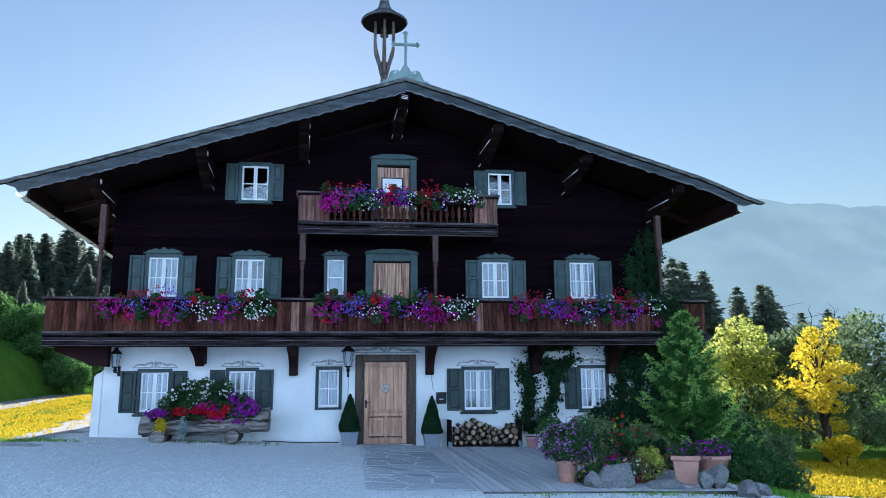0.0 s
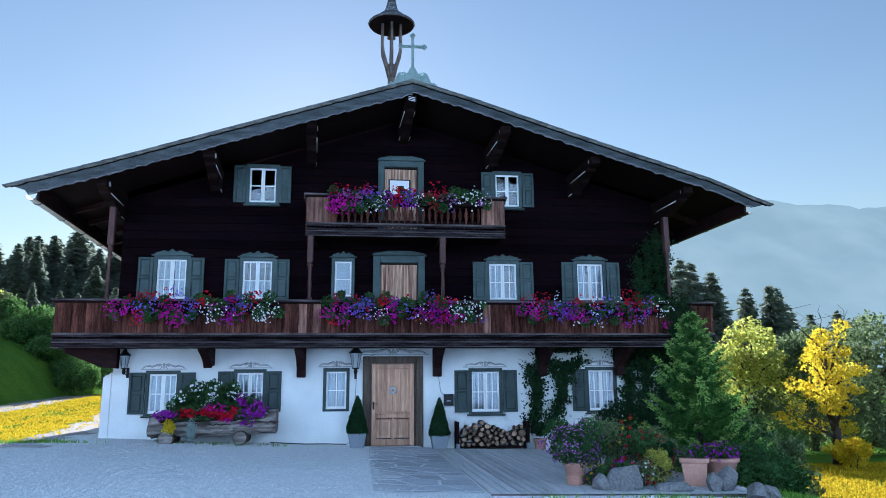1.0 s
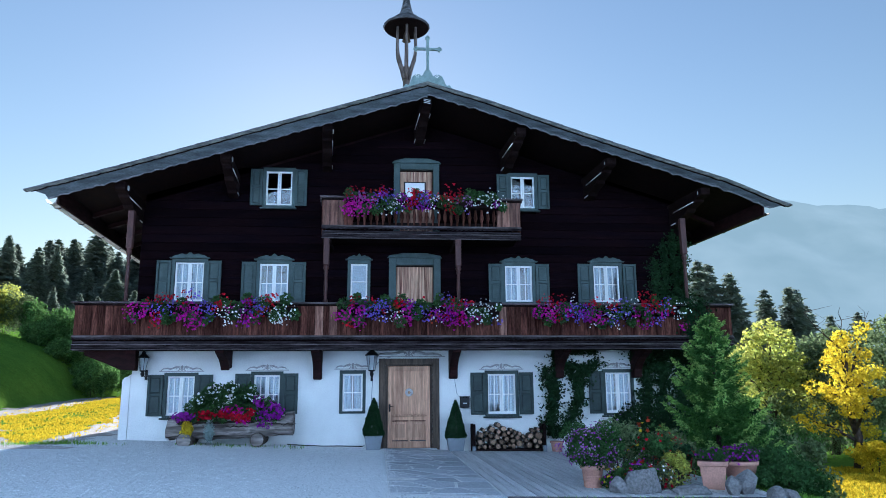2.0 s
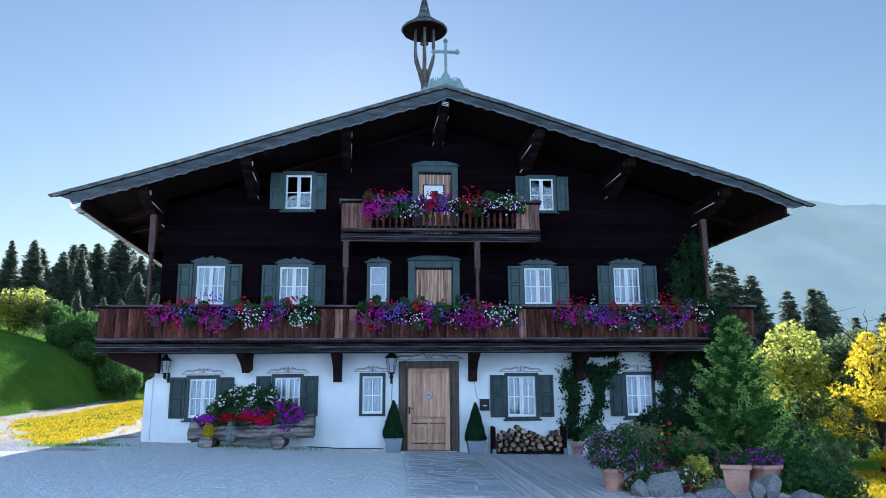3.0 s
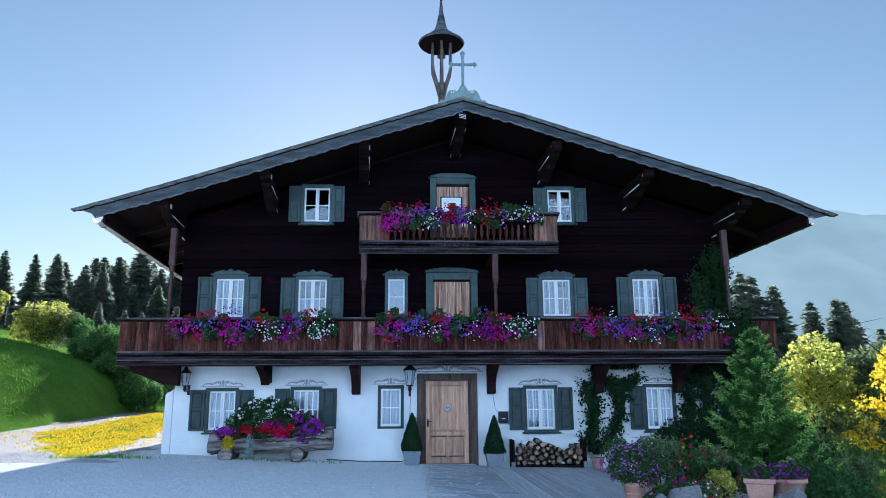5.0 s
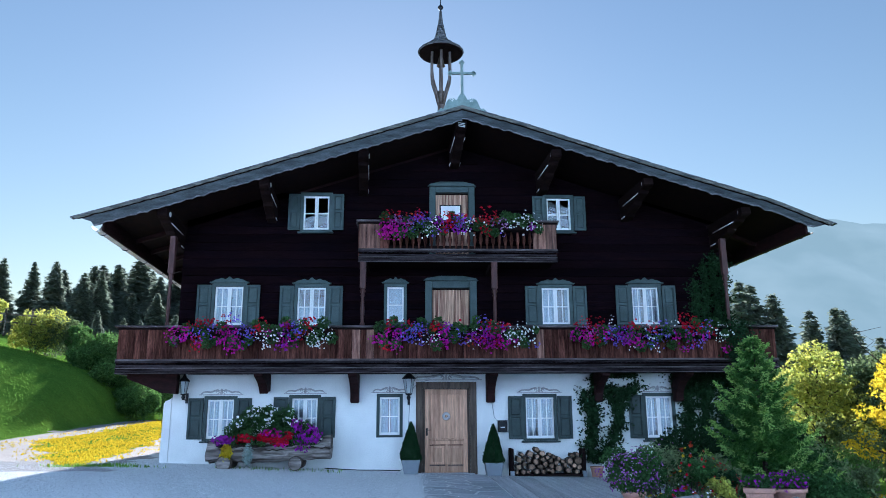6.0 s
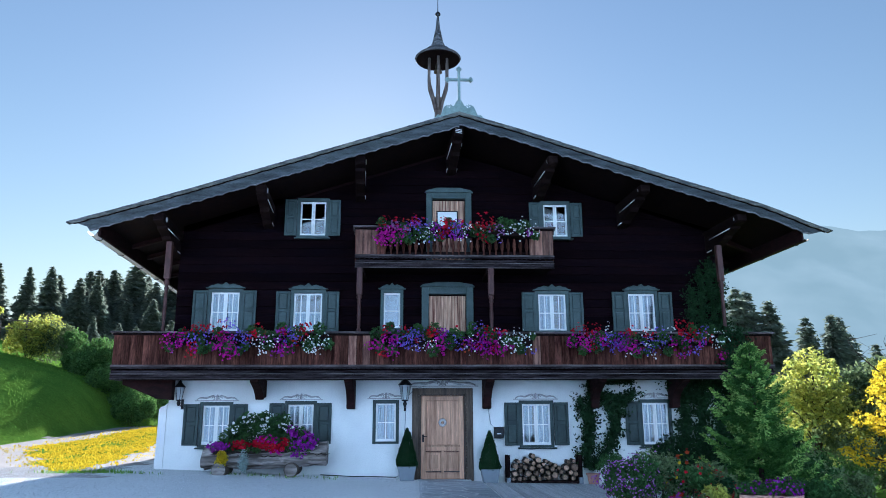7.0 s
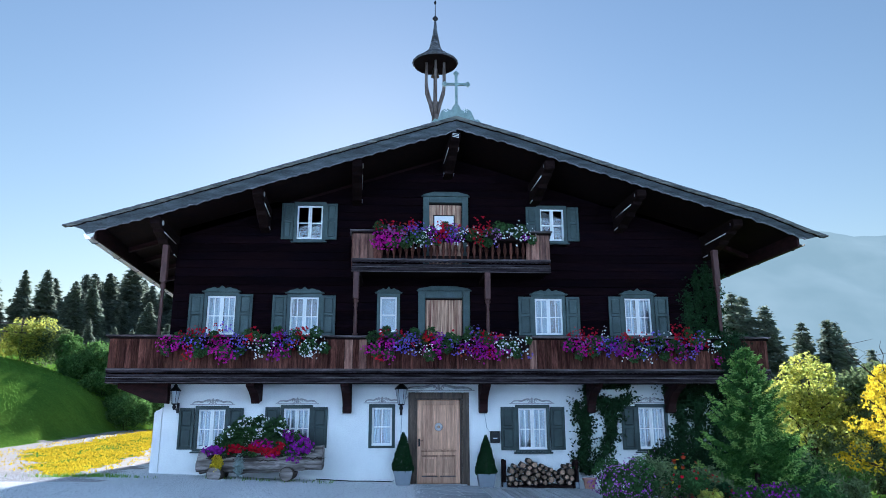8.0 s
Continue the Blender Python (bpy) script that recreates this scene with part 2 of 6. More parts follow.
def extrude(bm, pts, axis, a, b):
    """A prism from a flat outline: axis y takes (x, z), axis x takes (y, z), axis z takes (x, y)."""
    def put(p, s):
        return {"x": (s, p[0], p[1]), "y": (p[0], s, p[1]), "z": (p[0], p[1], s)}[axis]
    v0, v1 = [bm.verts.new(put(p, a)) for p in pts], [bm.verts.new(put(p, b)) for p in pts]
    fs = [bm.faces.new(v0), bm.faces.new(list(reversed(v1)))]
    for i in range(len(pts)):
        j = (i + 1) % len(pts)
        fs.append(bm.faces.new((v0[j], v0[i], v1[i], v1[j])))
    bmesh.ops.recalc_face_normals(bm, faces=fs)
    return fs


def tube(bm, pts, radii, n=8, cap=True):
    """A round bar through points, with a radius at each."""
    rings = []
    for i, p in enumerate(pts):
        p = Vector(p)
        d = (Vector(pts[min(i + 1, len(pts) - 1)]) - Vector(pts[max(i - 1, 0)])).normalized()
        s = d.orthogonal().normalized() if abs(d.z) > 0.9 else d.cross(Vector((0, 0, 1))).normalized()
        if abs(d.z) > 0.9:
            s = (Vector((1, 0, 0)) - d * d.x).normalized()
        u = d.cross(s)
        rings.append([bm.verts.new(p + radii[i] * (math.cos(a) * s + math.sin(a) * u)) for a in (2 * math.pi * k / n for k in range(n))])
    for a, b in zip(rings, rings[1:]):
        for k in range(n):
            f = bm.faces.new((a[k], a[(k + 1) % n], b[(k + 1) % n], b[k]))
            f.smooth = True
    if cap:
        bm.faces.new(list(reversed(rings[0])))
        bm.faces.new(rings[-1])
    return rings


def lathe(bm, prof, n=16, at=(0, 0, 0)):
    """A turned form from (radius, height) pairs."""
    return tube(bm, [(at[0], at[1], at[2] + z) for r, z in prof], [max(r, 0.002) for r, z in prof], n)


def flat_sheet(name, verts, faces, mat, parent=None, label="", smooth=False):
    me = bpy.data.meshes.new(name)
    me.from_pydata(verts, [], faces)
    me.materials.append(mat)
    if smooth:
        me.polygons.foreach_set("use_smooth", [True] * len(me.polygons))
    ob = new(name, me)
    ob.parent = parent
    if label:
        ob["label"] = label
    return ob


def unit(rng):
    while True:
        v = Vector((rng.uniform(-1, 1), rng.uniform(-1, 1), rng.uniform(-1, 1)))
        if 0.05 < v.length < 1:
            return v.normalized()


def smooth01(a, b, t):
    t = min(max((t - a) / (b - a), 0), 1)
    return t * t * (3 - 2 * t)


# ---- the ground ----
def ground_z(x, y):
    z = 0.05 - 0.046 * x if x < 1 else 0.004 - 0.026 * (x - 1)
    z = min(z, 0.36)
    z = max(z, -0.2)
    if y < -9:
        z *= 1 - 0.6 * smooth01(-9, -20, y)
    # the yard's right side falls away behind the deck
    z -= 1.0 * smooth01(5.8, 8.4, x) * smooth01(-10.5, -7.5, y) + 0.35 * smooth01(8.4, 13, x) * smooth01(-9, -2, y)
    # drive climbing gently, and the steep meadow bank on the left of it
    z += 0.85 * smooth01(3, 28, y) * smooth01(-6, -10, x)
    d = -16.0 - 0.02 * (y - 10) - x
    if d > 0 and y > 2:
        z += (2.2 * (1 - math.exp(-d * d / (d + 0.5))) + 0.25 * min(d, 22)) * smooth01(3, 24, y)
    # wooded slope far back
    z += 5.0 * smooth01(45, 120, y) * smooth01(5, -40, x)
    return z + 0.02 * noise.noise((x * 0.7, y * 0.7, 0))
def verge_side(x, y):
    """Across the sun-yellow grass verge beside the drive: -1 to 1 inside it."""
    right = -7.6 - 0.20 * (y + 1.2)
    left = -8.2 - 0.55 * (y + 1.2) if y < 9 else -13.8 - 0.05 * (y - 9)
    mid, half = (left + right) / 2, (right - left) / 2
    wob = 0.5 * noise.noise((x * 0.6, y * 0.35, 9)) + 0.25 * noise.noise((x * 2.2, y * 1.2, 4))
    return 2.0 if y < -1.4 or y > 34 else (x - mid) / max(half, 0.2) + wob


def is_gravel(x, y):
    wob = 0.5 * noise.noise((x * 0.5, y * 0.5, 3)) + 0.2 * noise.noise((x * 2, y * 2, 5))
    if x > 5.6 and y > -9.3 + wob * 0.4:
        return abs(y + 0.3 + 0.3 * (x - 11) + 0.5 * wob) < 1.3 and x > 8.6
    if x > -6:
        return y < 14
    return x > -15.9 + 0.5 * wob - 0.02 * (y - 10) - 9 * smooth01(6, -4, y) and y < 44


def axis_steps(inner, fine, outer):
    a, s, x = [], fine, 0.0
    while x < outer:
        a.append(x)
        s = fine if x < inner else s * 1.22
        x += s
    return a + [outer]


gx = axis_steps(25, 0.3, 3000)
gx = sorted({-v for v in gx} | set(gx))
gy = axis_steps(22, 0.3, 3000)
gy = sorted({-v for v in gy} | set(gy))
verts = [(x, y, ground_z(x, y)) for y in gy for x in gx]
faces, kinds = [], []
for j in range(len(gy) - 1):
    for i in range(len(gx) - 1):
        a = j * len(gx) + i
        faces.append((a, a + 1, a + 1 + len(gx), a + len(gx)))
        cx, cy = (gx[i] + gx[i + 1]) / 2, (gy[j] + gy[j + 1]) / 2
        # sunlit stretches of drive and path take the darkened gravel
        drive = cx < -7.0 - 0.16 * cy + 0.5 * noise.noise((cx, cy, 2)) and cy > -3 or cx > 7
        kinds.append((2 if drive else 0) if is_gravel(cx, cy) and abs(verge_side(cx, cy)) > 0.9 else 1)
ground = flat_sheet("ground", verts, faces, GRAVEL, None, "pale gravel yard giving way to green meadow", True)
ground.data.materials.append(GRASS)
ground.data.materials.append(DRIVE)
ground.data.polygons.foreach_set("material_index", kinds)
tagged(ground, category="ground", kind="structure")

# unseen reflector wall closing the yard, added to bounce cool light onto the house
tagged(link("bounce_wall", B(-36, 38, -25.6, -25.0, -1, 14, w=0), BOUNCE, "unseen blue-tinted wall added to bounce sunlight onto the house"), category="wall", kind="structure")

# ---- the farmhouse ----
# unseen depth added so the house's shadow covers the gravel beside it
AXIS, XL, XR, DEEP = 0.90, -6.08, 7.84, 23.0        # ridge line, side walls, depth
RIDGE, PITCH, EAVE_HALF, FRONT = 8.67, 0.3165, 8.72, -2.0
house = thing("farmhouse", (0, 0, 0), "old alpine farmhouse, blackened log upper storeys over white plastered ground floor", "house")


def roof_z(x):
    """The roof's slightly hollow slope."""
    d = abs(x - AXIS)
    z = RIDGE - PITCH * d - 0.055 * math.sin(math.pi * min(d / EAVE_HALF, 1))
    if x < AXIS:
        return z + 0.04 * math.sin(math.pi * min(d / 7.0, 1))
    return z + 0.06 * smooth01(0, 1.6, d) - 0.16 * smooth01(7.0, 8.9, d)


HALF = {-1: 8.89, 1: 8.77}


def lean(bm):
    """The house's depth runs slightly aslant to its front."""
    for v in bm.verts:
        v.co.x -= 0.06 * (v.co.y - FRONT)
    return bm


def slope(s, u0, u1, off0, off1, n=12):
    """Points along one roof slope, from u0 to u1 of its half width, lowered from off0 to off1."""
    return [(AXIS + s * HALF[s] * (u0 + (u1 - u0) * k / n), roof_z(AXIS + s * HALF[s] * (u0 + (u1 - u0) * k / n)) - off0 - (off1 - off0) * k / n) for k in range(n + 1)]


def band(s, u0, u1, top, low):
    return slope(s, u0, u1, *top) + list(reversed(slope(s, u0, u1, *low)))


def pierced(bm, x0, x1, z0, z1, y0, y1, holes, top=None):
    """A wall of thickness y0..y1 with rectangular holes; top(x) may cut its upper edge."""
    xs = sorted({x0, x1, *(h[0] for h in holes), *(h[1] for h in holes)} | {x0 + (x1 - x0) * k / 24 for k in range(25)})
    zs = sorted({z0, z1, *(h[2] for h in holes), *(h[3] for h in holes)})
    solid = {}
    for i in range(len(xs) - 1):
        for k in range(len(zs) - 1):
            cx, cz = (xs[i] + xs[i + 1]) / 2, (zs[k] + zs[k + 1]) / 2
            solid[i, k] = not any(h[0] < cx < h[1] and h[2] < cz < h[3] for h in holes)
    vs = {}

    def v(i, k, y):
        if (i, k, y) not in vs:
            z = zs[k]
            if top and k == len(zs) - 1:
                z = top(xs[i])
            vs[i, k, y] = bm.verts.new((xs[i], y, z))
        return vs[i, k, y]
    for (i, k), s in solid.items():
        if not s:
            continue
        bm.faces.new((v(i, k, y0), v(i + 1, k, y0), v(i + 1, k + 1, y0), v(i, k + 1, y0)))
        bm.faces.new((v(i, k, y1), v(i, k + 1, y1), v(i + 1, k + 1, y1), v(i + 1, k, y1)))
        for di, dk, a, b in ((-1, 0, (i, k), (i, k + 1)), (1, 0, (i + 1, k + 1), (i + 1, k)), (0, -1, (i + 1, k), (i, k)), (0, 1, (i, k + 1), (i + 1, k + 1))):
            if not solid.get((i + di, k + dk), False):
                bm.faces.new((v(*a, y0), v(*b, y0), v(*b, y1), v(*a, y1)))
    bmesh.ops.recalc_face_normals(bm, faces=bm.faces)
    return bm


# openings: x0, x1, z0, z1
LOWER = [(-5.24, -4.60, 0.90, 1.80), (-3.20, -2.58, 0.92, 1.82), (-1.07, -0.58, 0.96, 1.84), (2.52, 3.22, 0.86, 1.82), (5.52, 6.18, 0.86, 1.84)]
UPPER = [(-5.22, -4.52, 3.62, 4.58), (-3.17, -2.46, 3.62, 4.56), (-0.92, -0.50, 3.70, 4.58), (3.01, 3.72, 3.64, 4.56), (5.33, 6.02, 3.64, 4.58)]
ATTIC = [(-3.10, -2.44, 6.08, 6.97), (3.22, 3.85, 6.10, 6.95)]
FRONT_DOOR, FLOOR_DOOR, ATTIC_DOOR = (-0.02, 1.14, 0.0, 2.04), (0.22, 1.17, 2.75, 4.55), (0.31, 1.17, 5.2, 7.08)

stone = part("wall", pierced(bmesh.new(), XL, XR, -0.4, 2.5, 0.0, 0.55, LOWER + [FRONT_DOOR]), PLASTER, house, "white lime-plastered masonry with uneven surface")
bm = bmesh.new()
extrude(bm, [(XL - 0.24, -0.4), (XL - 0.001, -0.4), (XL - 0.001, 1.88), (XL - 0.10, 1.80), (XL - 0.22, 1.76)], "y", 0.003, 3.0)
part("buttress", soften(bm, 0.03, 2), PLASTER, house, "thick plastered corner buttress")
for x0, x1, y0, y1 in ((XL, XL + 0.55, 0.55, DEEP), (XR - 0.55, XR, 0.55, DEEP), (XL, XR, DEEP, DEEP + 0.5)):
    part("wall", B(x0, x1, y0, y1, -2.0, 2.5, w=0), PLASTER, house)
holes = UPPER + ATTIC + [FLOOR_DOOR, ATTIC_DOOR]
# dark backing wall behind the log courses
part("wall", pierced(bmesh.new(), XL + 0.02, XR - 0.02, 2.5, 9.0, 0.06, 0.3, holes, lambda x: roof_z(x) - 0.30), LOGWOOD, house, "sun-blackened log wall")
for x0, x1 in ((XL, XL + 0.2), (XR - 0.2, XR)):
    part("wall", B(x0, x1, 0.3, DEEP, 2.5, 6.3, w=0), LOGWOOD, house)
for z in (2.55, 5.05):
    part("storey_floor", B(XL + 0.3, XR - 0.3, 0.32, DEEP, z - 0.1, z + 0.1, w=0), ROOM, house)
for z0, z1 in ((0, 2.4), (2.7, 4.9), (5.2, 7.6)):
    part("inner_wall", B(XL + 0.6 + 0.9 * (z0 > 5), XR - 0.6 - 0.9 * (z0 > 5), 3.4, 3.5, z0 - 0.3, min(z1, 6.5), w=0), ROOM, house)
# log courses, cut at the openings
rng = random.Random(4)
z = 2.5
while z < 8.2:
    h = 0.215
    zc = z + h / 2
    lo, hi = max(XL, AXIS - (RIDGE - 0.42 - z - h) / PITCH), min(XR, AXIS + (RIDGE - 0.42 - z - h) / PITCH)
    cuts = sorted((o[0] - 0.02, o[1] + 0.02) for o in holes if o[2] - 0.1 < zc < o[3] + 0.1)
    x = lo
    for a, b in cuts + [(hi, hi)]:
        if a - x > 0.1:
            d = rng.uniform(0, 0.006)
            bm = bmesh.new()
            extrude(bm, [(0.07, z + 0.002), (-0.022 - d, z + 0.003), (-0.029 - d, z + 0.012), (-0.029 - d, z + h - 0.012), (-0.022 - d, z + h - 0.003), (0.07, z + h - 0.002)], "x", x, a)
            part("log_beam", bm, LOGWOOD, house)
        x = b
    z += h

# ---- roof ----
for s in (-1, 1):
    xe = AXIS + s * HALF[s]
    ze = roof_z(xe)
    bm = bmesh.new()
    extrude(bm, band(s, 0, 0.94, (0.06, 0.06), (0.16, 0.16)), "y", FRONT + 0.06, DEEP + 1.5)
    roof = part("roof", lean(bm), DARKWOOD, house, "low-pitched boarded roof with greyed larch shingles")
    # overlapping shingle courses seen at the verge and eave
    n = 22
    for k in range(n):
        a, b = k / n, (k + 1.12) / n
        xa, xb = AXIS + s * HALF[s] * a, AXIS + s * min(HALF[s] + 0.03, HALF[s] * b)
        bm = bmesh.new()
        extrude(bm, [(xa, roof_z(xa) - 0.055), (xb, roof_z(xb) - 0.045), (xb, roof_z(xb) - 0.018), (xa, roof_z(xa) - 0.028)], "y", FRONT - 0.10 + 0.02 * rng.random(), DEEP + 1.5 if b < 0.95 else FRONT + 0.10)
        part("shingle_course", lean(bm), SHINGLE, roof)
    # rafters under the overhang
    for k in range(18):
        y = FRONT + 2.35 + k * 1.3
        bm = bmesh.new()
        extrude(bm, band(s, 0.005, 0.93, (0.163, 0.163), (0.30, 0.28)), "y", y, y + 0.13)
        part("rafter", lean(bm), RUSSET, roof)
    # verge: ragged shingle edge, plain board cut back at the eave, scalloped board with a bleached rim
    def ragged(u1, depth, rough, seed, n=150):
        return [(AXIS + s * HALF[s] * u1 * k / n, roof_z(AXIS + s * HALF[s] * u1 * k / n) - depth - rough * noise.noise((k * 0.31, seed, 0)) - 0.5 * rough * noise.noise((k * 1.1, seed, 3))) for k in range(n + 1)]
    bm = bmesh.new()
    extrude(bm, slope(s, 0, 1.0, 0.022, 0.022, 40) + list(reversed(ragged(0.99, 0.105, 0.022, 2 + s))), "y", FRONT - 0.085, FRONT - 0.055)
    part("ragged_shingle_edge", bm, OLDEDGE, roof, "lichened ragged shingle edge")
    # dark strip added as the shadow line beneath the ragged shingles
    bm = bmesh.new()
    extrude(bm, slope(s, 0, 0.995, 0.06, 0.06, 40) + list(reversed(ragged(0.985, 0.118, 0.020, 2 + s))), "y", FRONT - 0.052, FRONT - 0.02)
    part("shadow_gap_board", bm, DARKWOOD, roof)
    bm = bmesh.new()
    extrude(bm, slope(s, 0, 0.985, 0.07, 0.07) + list(reversed(slope(s, 0, 0.955, 0.245, 0.235))), "y", FRONT - 0.016, FRONT + 0.03)
    part("verge_board", bm, GREYWOOD, roof, "silver-grey weathered verge board")
    m = 168
    low = []
    for k in range(m + 1):
        u = k / m
        x = AXIS + s * (HALF[s] * 0.945) * u
        wave = 0.024 * abs(math.sin(k * math.pi / 5)) + 0.03 * noise.noise((k * 0.23, s, 5)) + 0.010 * rng.random()
        low.append((x, roof_z(x) - (0.40 if s < 0 else 0.345) + wave + 0.02 * u))
    bm = bmesh.new()
    extrude(bm, slope(s, 0, 0.955, 0.238, 0.228) + list(reversed(low)), "y", FRONT - 0.004, FRONT + 0.035)
    part("scalloped_board", bm, GREYWOOD, roof, "grey verge trim with scalloped lower edge")
    bm = bmesh.new()
    extrude(bm, [(q[0], q[1] + 0.020 + 0.012 * noise.noise((q[0] * 3, 1, s))) for q in low] + [(q[0], q[1] - 0.004) for q in reversed(low)], "y", FRONT - 0.012, FRONT + 0.02)
    part("scallop_rim", bm, PALERIM, roof, "bleached rim of the scalloped edge")
    # half-round gutter on the eave
    bm = bmesh.new()
    gxp, gz = xe - s * 0.52, ze - 0.21
    gr = 0.11 if s < 0 else 0.05
    sec = [(gxp + gr * math.cos(a), gz + gr * math.sin(a)) for a in (math.pi + math.pi * k / 8 for k in range(9))]
    sec += [(gxp + (gr - 0.01) * math.cos(a), gz + (gr - 0.01) * math.sin(a)) for a in (2 * math.pi - math.pi * k / 8 for k in range(9))]
    extrude(bm, sec, "y", FRONT + 0.06, DEEP + 1.4)
    eave = bmesh.new()
    box(eave, gxp - 0.025 - s * (gr + 0.03), gxp + 0.025 - s * (gr + 0.03), FRONT + 0.10, DEEP + 1.4, gz - gr * 0.9, roof_z(gxp - s * (gr + 0.03)) - 0.15)
    part("eave_board", lean(eave), RUSSET, roof, "dark board behind the gutter")
    # right gutter turns dark bronze, its shade put into the colour
    gut = part("gutter", lean(bm), GUTTER if s < 0 else BRONZE, roof, "galvanised half-round gutter" if s < 0 else "slim half-round gutter with its shade put in as dark bronze")
    for k in range(9):
        bm = bmesh.new()
        y = FRONT + 0.5 + k * 1.6
        tube(bm, [(gxp + (gr + 0.007) * math.cos(a), y, gz + (gr + 0.007) * math.sin(a)) for a in (math.pi + math.pi * q / 6 for q in range(7))], [0.012] * 7, 5)
        part("gutter_bracket", lean(bm), IRON, gut)

# purlins with stepped consoles; edges picked out in white
for x in (AXIS, -1.46, 3.19, -3.78, 5.39, -6.08, 7.70):
    zt = roof_z(x) - 0.30
    prof = [(0.1, zt), (FRONT + 0.22, zt), (FRONT + 0.22, zt - 0.16), (FRONT + 0.30, zt - 0.20), (FRONT + 0.52, zt - 0.22), (FRONT + 0.58, zt - 0.28),
            (FRONT + 0.95, zt - 0.36), (FRONT + 1.05, zt - 0.44), (FRONT + 1.5, zt - 0.53), (FRONT + 1.6, zt - 0.60), (0.1, zt - 0.65)]
    shift = 0.06 * 0.22
    bm = bmesh.new()
    extrude(bm, prof, "x", x - 0.12 + shift, x + 0.12 + shift)
    pur = part("purlin", lean(soften(bm, 0.012)), DARKWOOD, house, "dark carved purlin end on stepped brackets")
    for side in ((-1, 1) if x == AXIS else (1,) if x < AXIS else (-1,)):
        for a, b in (((FRONT + 0.62, zt - 0.265), (FRONT + 1.70, zt - 0.275)), ((FRONT + 1.62, zt - 0.575), (FRONT + 1.87, zt - 0.58))):
            bm = bmesh.new()
            tube(bm, [(x + shift + side * 0.124, a[0], a[1]), (x + shift + side * 0.124, b[0], b[1])], [0.014, 0.014], 5)
            part("white_edge", lean(bm), WHITE, pur, "white painted edge line")
    bm = bmesh.new()
    if x == AXIS:
        box(bm, x - 0.085, x + 0.085, FRONT + 0.208, FRONT + 0.218, zt - 0.15, zt - 0.03)
        part("end_plate", bm, IRON, pur)
        for k in range(3):
            bm = bmesh.new()
            extrude(bm, [(x - 0.08, zt - 0.06 - 0.04 * k), (x + 0.08, zt - 0.115 - 0.04 * k + 0.02), (x + 0.08, zt - 0.095 - 0.04 * k + 0.02), (x - 0.08, zt - 0.045 - 0.04 * k)], "y", FRONT + 0.20, FRONT + 0.207)
            part("white_stripe", bm, WHITE, pur, "white diagonal stripe")
    else:
        s = 1 if x < AXIS else -1
        rings = tube(bm, [(x + s * 0.118, FRONT + 0.42, zt - 0.1), (x + s * 0.13, FRONT + 0.42, zt - 0.1)], [0.06, 0.06], 10)
        part("white_rosette", bm, WHITE, pur, "white painted disc")

# ---- long balcony ----
BL, BR, BF = -7.05, 8.38, -1.2
deckf = part("balcony_floor", B(BL + 0.03, BR - 0.03, BF + 0.05, -0.03, 2.40, 2.58, w=0.01), DARKWOOD, house, "dark plank balcony floor on beams")
for x0, x1 in ((BL + 0.03, XL - 0.01), (XR + 0.01, BR - 0.03)):
    part("balcony_floor", B(x0, x1, -0.03, 9.0, 2.41, 2.575, w=0.01), DARKWOOD, house)


def railing(x0, x1, y, z0, z1, parent, end_x=None, pale=(), skip=None):
    """A board-faced parapet along x: mouldings, upright boards, grey cap."""
    part("fascia", B(x0, x1, y - 0.03, y + 0.05, z0, z0 + 0.13, w=0.012), SCUFFED, parent, "dark scuffed fascia beam")
    part("moulding", B(x0 + 0.01, x1 - 0.01, y - 0.05, y + 0.04, z0 + 0.135, z0 + 0.20, w=0.015), SCUFFED, parent)
    part("bead", B(x0 - 0.005, x1 + 0.005, y - 0.058, y - 0.03, z0 + 0.112, z0 + 0.134, w=0.006), CAPWOOD, parent)
    part("bead", B(x0 - 0.005, x1 + 0.005, y - 0.045, y - 0.031, z0 + 0.005, z0 + 0.02, w=0.004), CAPWOOD, parent)
    pts, n = [], max(8, int((x1 - x0) / 0.11))
    for k in range(2 * n + 1):
        pts.append((x0 + (x1 - x0) * k / (2 * n), z0 + 0.225 + (0.025 if k % 2 else 0)))
    bm = bmesh.new()
    extrude(bm, [(x0, z0 + 0.30), (x1, z0 + 0.30)] + list(reversed(pts)), "y", y - 0.045, y - 0.015)
    part("scalloped_strip", bm, SCUFFED, parent)
    part("moulding", B(x0 - 0.01, x1 + 0.01, y - 0.06, y + 0.04, z0 + 0.285, z0 + 0.33, w=0.012), CAPWOOD, parent)
    x, r = x0 + 0.01, random.Random(int(x0 * 100) + 7)
    while x < x1 - 0.05:
        w = r.uniform(0.13, 0.19)
        xb = min(x + w, x1 - 0.01)
        if not (skip and skip[0] < (x + xb) / 2 < skip[1]):
            bm = bmesh.new()
            d = r.uniform(0, 0.008)
            box(bm, x + 0.003, xb - 0.003, y - 0.012 - d, y + 0.018, z0 + 0.325, z1 - 0.075)
            m = PALEBOARD if any(a < (x + xb) / 2 < b for a, b in pale) else BOARD
            part("parapet_board", bm, m, parent)
        x = xb
    part("rail_cap", B(x0 - 0.06, x1 + 0.06, y - 0.10, y + 0.10, z1 - 0.045, z1, w=0.012), CAPWOOD, parent, "worn grey handrail cap")
    part("moulding", B(x0 - 0.02, x1 + 0.02, y - 0.055, y + 0.05, z1 - 0.09, z1 - 0.047, w=0.012), DARKWOOD, parent)


